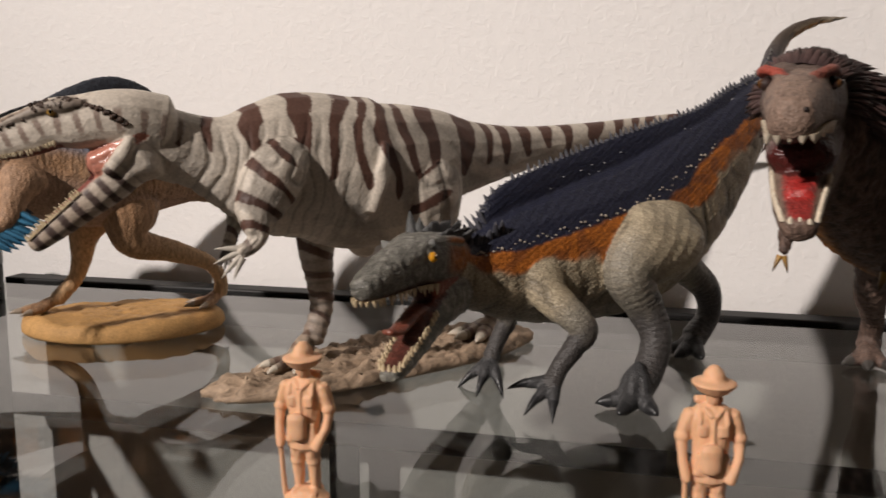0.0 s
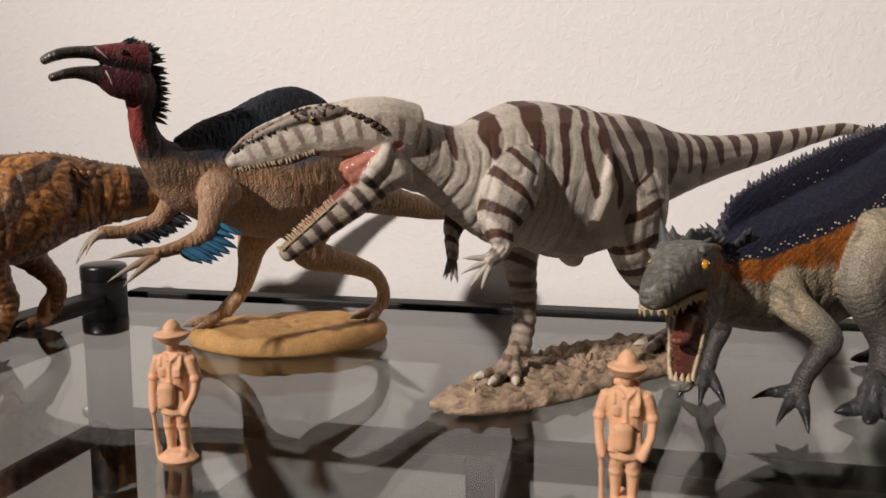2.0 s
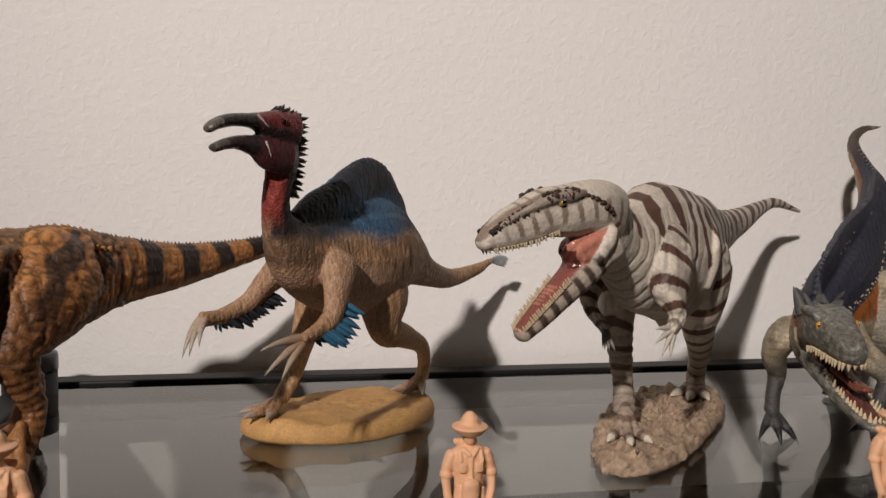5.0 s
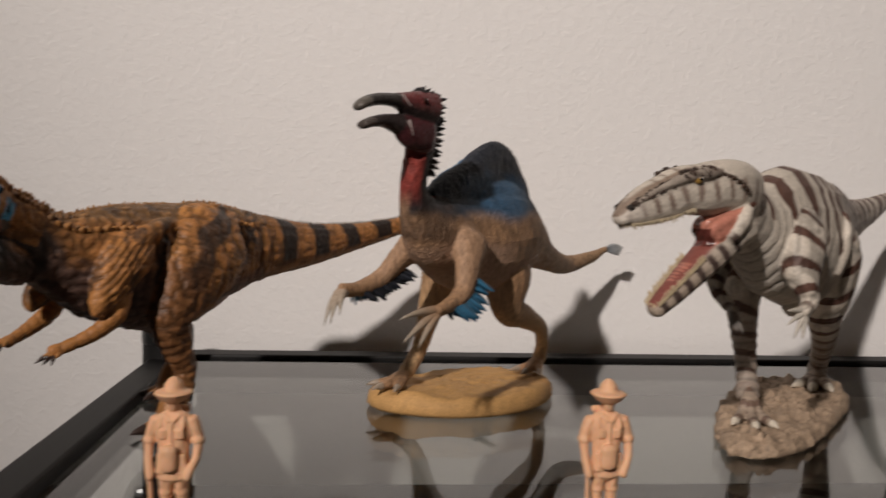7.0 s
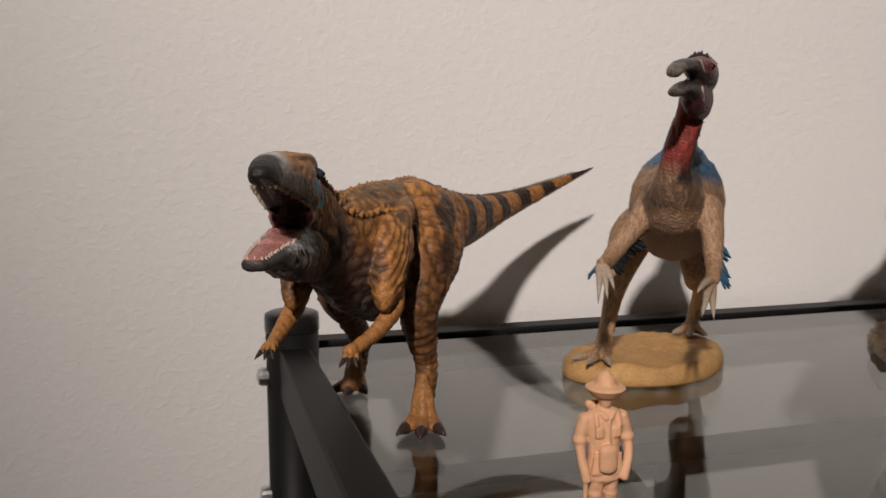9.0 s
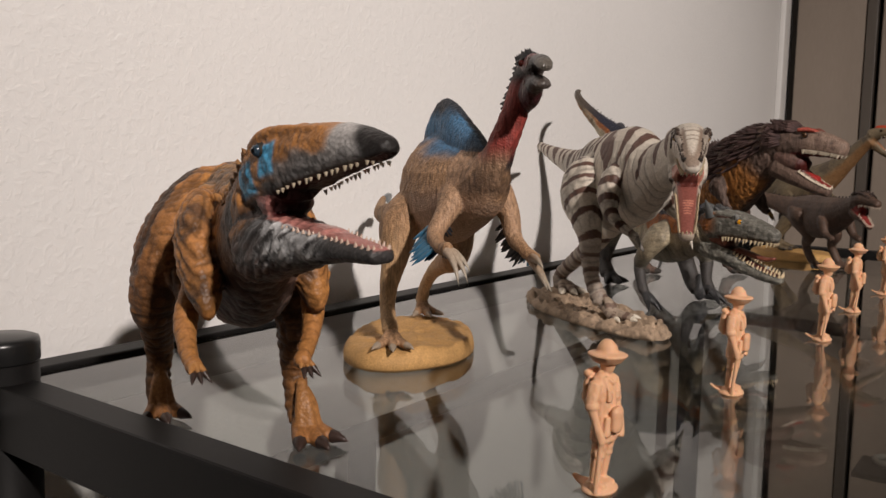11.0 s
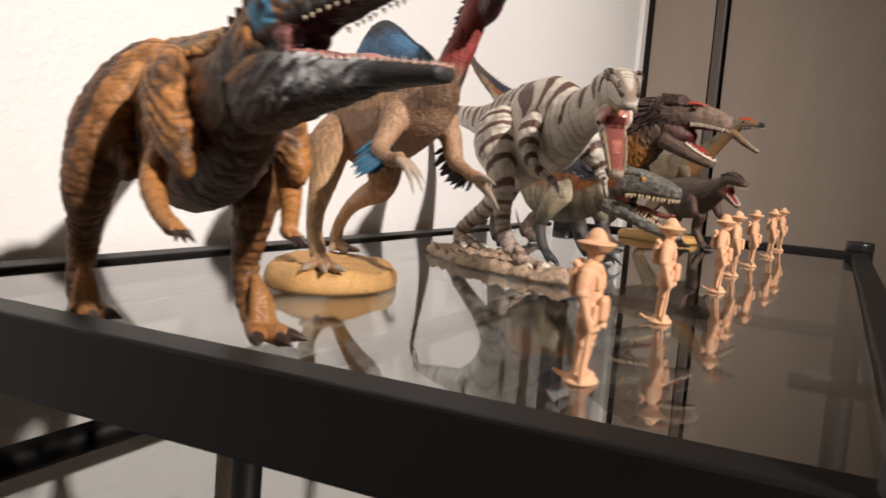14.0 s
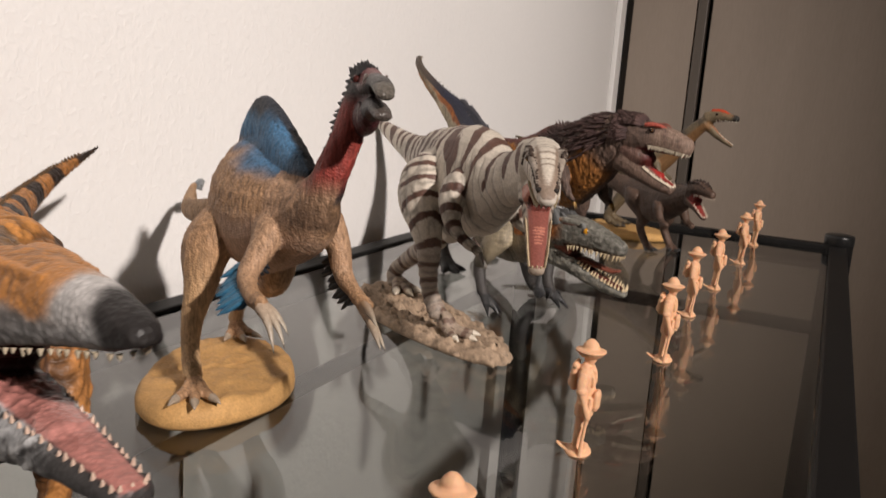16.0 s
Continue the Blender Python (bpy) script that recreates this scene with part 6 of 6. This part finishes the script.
# ---- small black-brown dinosaur with a bumpy crest ----
def dark_theropod():
    f = Figure(1.0, 3)
    f.chain("body", [(243, 258, 80, 8.5, 10), (254, 268, 74, 10, 13), (276, 286, 66, 15, 20), (304, 306, 62, 18, 25), (330, 328, 64, 15, 21), (350, 356, 70, 9, 12), (366, 400, 80, 6, 7), (376, 470, 92, 1.5, 1.5)])
    f.chain("skull", [(245, 260, 83, 8, 9), (236, 251, 86, 8, 8), (228, 243, 84, 6, 5.6), (222, 236, 82, 4.4, 4)])
    f.chain("jaw", [(243, 260, 73, 7.5, 7), (233, 251, 66, 5.5, 4), (222, 242, 58, 3.5, 2.4)])
    f.chain("cheek", [(241, 257, 78, 7, 6), (236, 252, 73, 6, 4)])
    L = R = (-0.8, -0.6, 0)
    for nm, sx, up in (("l", 1, L), ("r", -1, R)):
        dx, dy = 9 * sx, -12 * sx
        f.chain("leg_" + nm, [(322 + dx, 322 + dy, 60, 9, 18), (322 + dx, 308 + dy, 42, 8, 10), (332 + dx, 312 + dy, 26, 5), (332 + dx, 304 + dy, 8, 4.5)], up)
        f.chain("arm_" + nm, [(270 + dx, 284 + dy, 58, 5, 7), (266 + dx, 278 + dy, 46, 4), (258 + dx, 270 + dy, 42, 3)], up)
        f.foot("foot_" + nm, (332 + dx, 303 + dy, 7.5), (-0.7, -0.7), 12, 0.55, 3.4, (0.03, 0.03, 0.03), (0.05, 0.04, 0.03), 0.6)
    f.teeth("skull", 0.4, 0.97, 8, 3.4, 0.9, -1, 0.82, 0.7, color=(0.6, 0.5, 0.4))
    f.teeth("jaw", 0.45, 0.97, 8, 3.6, 0.9, 1, 0.82, 0.6, color=(0.6, 0.5, 0.4))
    for off in (-0.6, 0.0, 0.6):
        f.ridge("skull", 0.05, 0.7, 7, 3.4, 2.0, (0.045, 0.03, 0.025), off=off, jitter=0.4, flat=0.9)
    f.ridge("body", 0.02, 0.9, 34, 3.2, 1.6, (0.03, 0.02, 0.018))
    f.ball((228.5, 250.5, 87), 1.5, (0.3, 0.12, 0.02))
    f.ball((238, 243, 87), 1.5, (0.3, 0.12, 0.02))

    def paint(v, n, kind, k, h, w):
        col = np.zeros((len(v), 4))
        g = fbm(v * 0.14, 3)
        col[:, :3] = np.array((0.10, 0.06, 0.042)) * (0.5 + 1.1 * g)[:, None]
        col[:, 3] = 0.5
        tint(col, (kind == "jaw") * ss(0.35, 0.55, h), (0.24, 0.03, 0.025))
        tint(col, (kind == "skull") * ss(-0.5, -0.7, h), (0.16, 0.02, 0.016))
        tint(col, (kind == "cheek") * 1.0, (0.26, 0.03, 0.025))
        return col

    def shift(v, n, kind, k, h, w):
        return (fbm(v * 0.5, 3) - 0.45) * 1.0

    ob = f.finish("dinosaur_figurine", COARSE, paint, shift, (300, 300, 0))
    tagged(ob, "small black-brown dinosaur with bumpy crest and red open mouth", "dinosaur figurine", DINOS)


# ---- row of peach plastic explorers ----
def explorer():
    f = Figure(0.4, 2)
    front = (0, -1, 0)
    for sx in (-1, 1):
        x = 2.9 * sx
        f.chain("leg", [(x, -0.6, 24, 3.1, 3.3), (x, -0.2, 18, 2.7, 2.9), (x, 0.4, 14, 2.4, 2.6), (x * 1.02, 1.0, 9.5, 2.1, 2.4), (x * 1.05, 1.4, 4.4, 1.7, 1.9)], front)
        f.chain("hem", [(x, 0.2, 14.9, 2.7, 2.9), (x, 0.3, 13.9, 2.7, 2.9)], front)
        f.chain("boot", [(x * 1.05, 2.0, 3.4, 1.7, 1.7), (x * 1.12, -0.6, 3.0, 1.8, 1.4), (x * 1.25, -3.2, 2.5, 1.6, 1.0)])
    f.chain("trunk", [(0, -0.2, 20, 6.5, 4.5), (0, -0.2, 25, 6.2, 4.3), (0, -0.2, 29, 5.7, 3.9), (0, 0, 35, 6.4, 4.2), (0, 0.2, 40, 7.4, 4.2), (0, 0.4, 43.2, 6.2, 3.4), (0, 0.4, 45, 3.0, 2.6)], front)
    f.chain("flap", [(-3.2, -3.3, 22.5, 2.6, 1.3), (-3.0, -3.6, 29.5, 2.3, 1.0)], front)
    f.chain("flap", [(3.4, -3.3, 22.5, 2.4, 1.3), (3.2, -3.6, 29.5, 2.1, 1.0)], front)
    f.chain("pocket", [(-3.3, -3.9, 38.6, 1.7, 0.8), (-3.3, -3.9, 35.6, 1.7, 0.8)], front)
    f.chain("pocket", [(3.1, -3.9, 38.6, 1.7, 0.8), (3.1, -3.9, 35.6, 1.7, 0.8)], front)
    f.chain("collar", [(-2.8, -1.8, 44.2, 1.2, 0.8), (-0.4, -3.8, 41.8, 1.1, 0.7)])
    f.chain("collar", [(2.8, -1.8, 44.2, 1.2, 0.8), (0.4, -3.8, 41.8, 1.1, 0.7)])
    f.chain("placket", [(0, -4.1, 41, 0.6, 0.5), (0, -4.3, 31, 0.6, 0.5)], front)
    f.chain("arm_r", [(-6.6, 0.4, 42, 2.4, 2.5), (-8.2, 0.6, 37.5, 2.3, 2.6), (-9.0, 0.2, 33.5, 1.9, 2.1), (-8.9, -1.6, 28, 1.6, 1.7), (-8.0, -3.2, 22.5, 1.6, 1.6), (-7.6, -3.7, 20.5, 1.5, 1.4)], front)
    f.chain("arm_l", [(6.6, 0.4, 42, 2.4, 2.5), (8.2, 0.6, 37.5, 2.3, 2.6), (9.0, 0.2, 33.5, 1.9, 2.1), (8.6, -1.8, 28, 1.6, 1.7), (6.6, -3.8, 22.8, 1.6, 1.6), (5.6, -4.4, 20.5, 1.6, 1.3)], front)
    f.chain("sleeve", [(-8.8, 0.4, 34.6, 2.5, 2.7), (-9.0, 0.2, 33.2, 2.5, 2.7)], front)
    f.chain("sleeve", [(8.8, 0.4, 34.6, 2.5, 2.7), (9.0, 0.2, 33.2, 2.5, 2.7)], front)
    f.chain("stick", [(-8.0, -3.2, 20.5, 0.9, 0.9), (-7.4, -1.4, 1.5, 1.0, 1.0)], front)
    f.chain("neck", [(0, 0.2, 43.5, 2.1, 2.1), (0, -0.4, 47.5, 1.9, 2.2)], front)
    f.chain("head", [(0, -0.9, 46.0, 1.9, 2.3), (0, -0.8, 48.4, 2.7, 3.2), (0, -0.6, 51, 2.9, 3.4), (0, -0.5, 52.6, 2.7, 3.2)], front)
    f.chain("nose", [(0, -3.7, 50.2, 0.45, 0.45), (0, -4.4, 49.2, 0.6, 0.5)])
    f.chain("brim", [(0, -0.6, 52.0, 7.1, 7.7), (0, -0.6, 52.6, 6.6, 7.2), (0, -0.6, 53.2, 4.2, 4.8)], front)
    f.chain("crown", [(0, -0.5, 52.8, 3.7, 4.2), (0, -0.5, 55.2, 3.3, 3.8), (0, -0.5, 56.8, 2.2, 2.5)], front)
    f.chain("pack", [(0, 5.0, 43.2, 3.6, 1.8), (0, 5.6, 40, 4.2, 2.6), (0, 5.7, 35, 4.3, 2.7), (0, 5.3, 32.4, 3.8, 2.0)], front)
    f.chain("pack_pocket", [(0, 7.6, 36.4, 2.8, 1.3), (0, 7.6, 33.8, 2.8, 1.3)], front)
    f.chain("bedroll", [(-4.0, 5.6, 44.6, 1.4, 1.4), (4.0, 5.6, 44.6, 1.4, 1.4)])
    for sx in (-1, 1):
        f.chain("strap", [(4.0 * sx, 2.6, 43.8, 0.8, 0.6), (4.0 * sx, -1.8, 43.6, 0.8, 0.6), (4.4 * sx, -4.0, 39.5, 0.8, 0.5)])
    f.chain("case", [(-0.8, -5.4, 32.6, 3.0, 1.5), (-0.8, -5.7, 31.6, 3.4, 2.0), (-0.8, -5.7, 25.6, 3.4, 2.0), (-0.8, -5.4, 24.6, 3.0, 1.5)], front)
    f.chain("case_lid", [(-0.8, -5.8, 31.8, 3.55, 2.15), (-0.8, -5.8, 29.6, 3.55, 2.15)], front)
    f.chain("plinth", [(0, 0.6, 0.3, 8.6, 6.6), (0, 0.6, 1.0, 8.4, 6.4), (0, 0.6, 1.6, 7.4, 5.6)], front)
    f.chain("plinth_tip", [(0, 5.2, 1.2, 5.0, 0.8), (-0.5, 8.6, 1.9, 3.2, 0.7), (-0.8, 11.4, 3.4, 1.4, 0.5)])

    def paint(v, n, kind, k, h, w):
        col = np.ones((len(v), 4)) * 0.45
        col[:, :3] = (0.8, 0.45, 0.275)
        return col

    def shift(v, n, kind, k, h, w):
        cloth = np.isin(kind, ("trunk", "leg", "arm_l", "arm_r", "pack", "flap"))
        return (fbm(v * np.array((0.6, 0.6, 0.3)), 2) - 0.4) * np.where(cloth, 0.9, 0.3)

    ob = f.finish("explorer_figurine", PEACH, paint, shift)
    return tagged(ob, "peach plastic explorer in a brimmed hat with backpack, on the glass", "toy figurine", "explorer figurines in a row")


grey_theropod()
plumed_dinosaur()
orange_theropod()
sailed_theropod()
feathered_theropod()
slender_theropod()
dark_theropod()
first = explorer()
PLACES = [(-433, 223, -2), (-268, 225, 4), (-91, 217, 0), (46, 222, 8), (168, 217, 3), (327, 210, 6), (472, 208, 2)]
for n, (px, py, turn) in enumerate(PLACES):
    m = pose(px * 0.001, py * 0.001, GLASS_Z + 0.0003, 0, 0, turn)
    if n == 0:
        first.matrix_basis = m
    else:
        copy_thing(first, m)
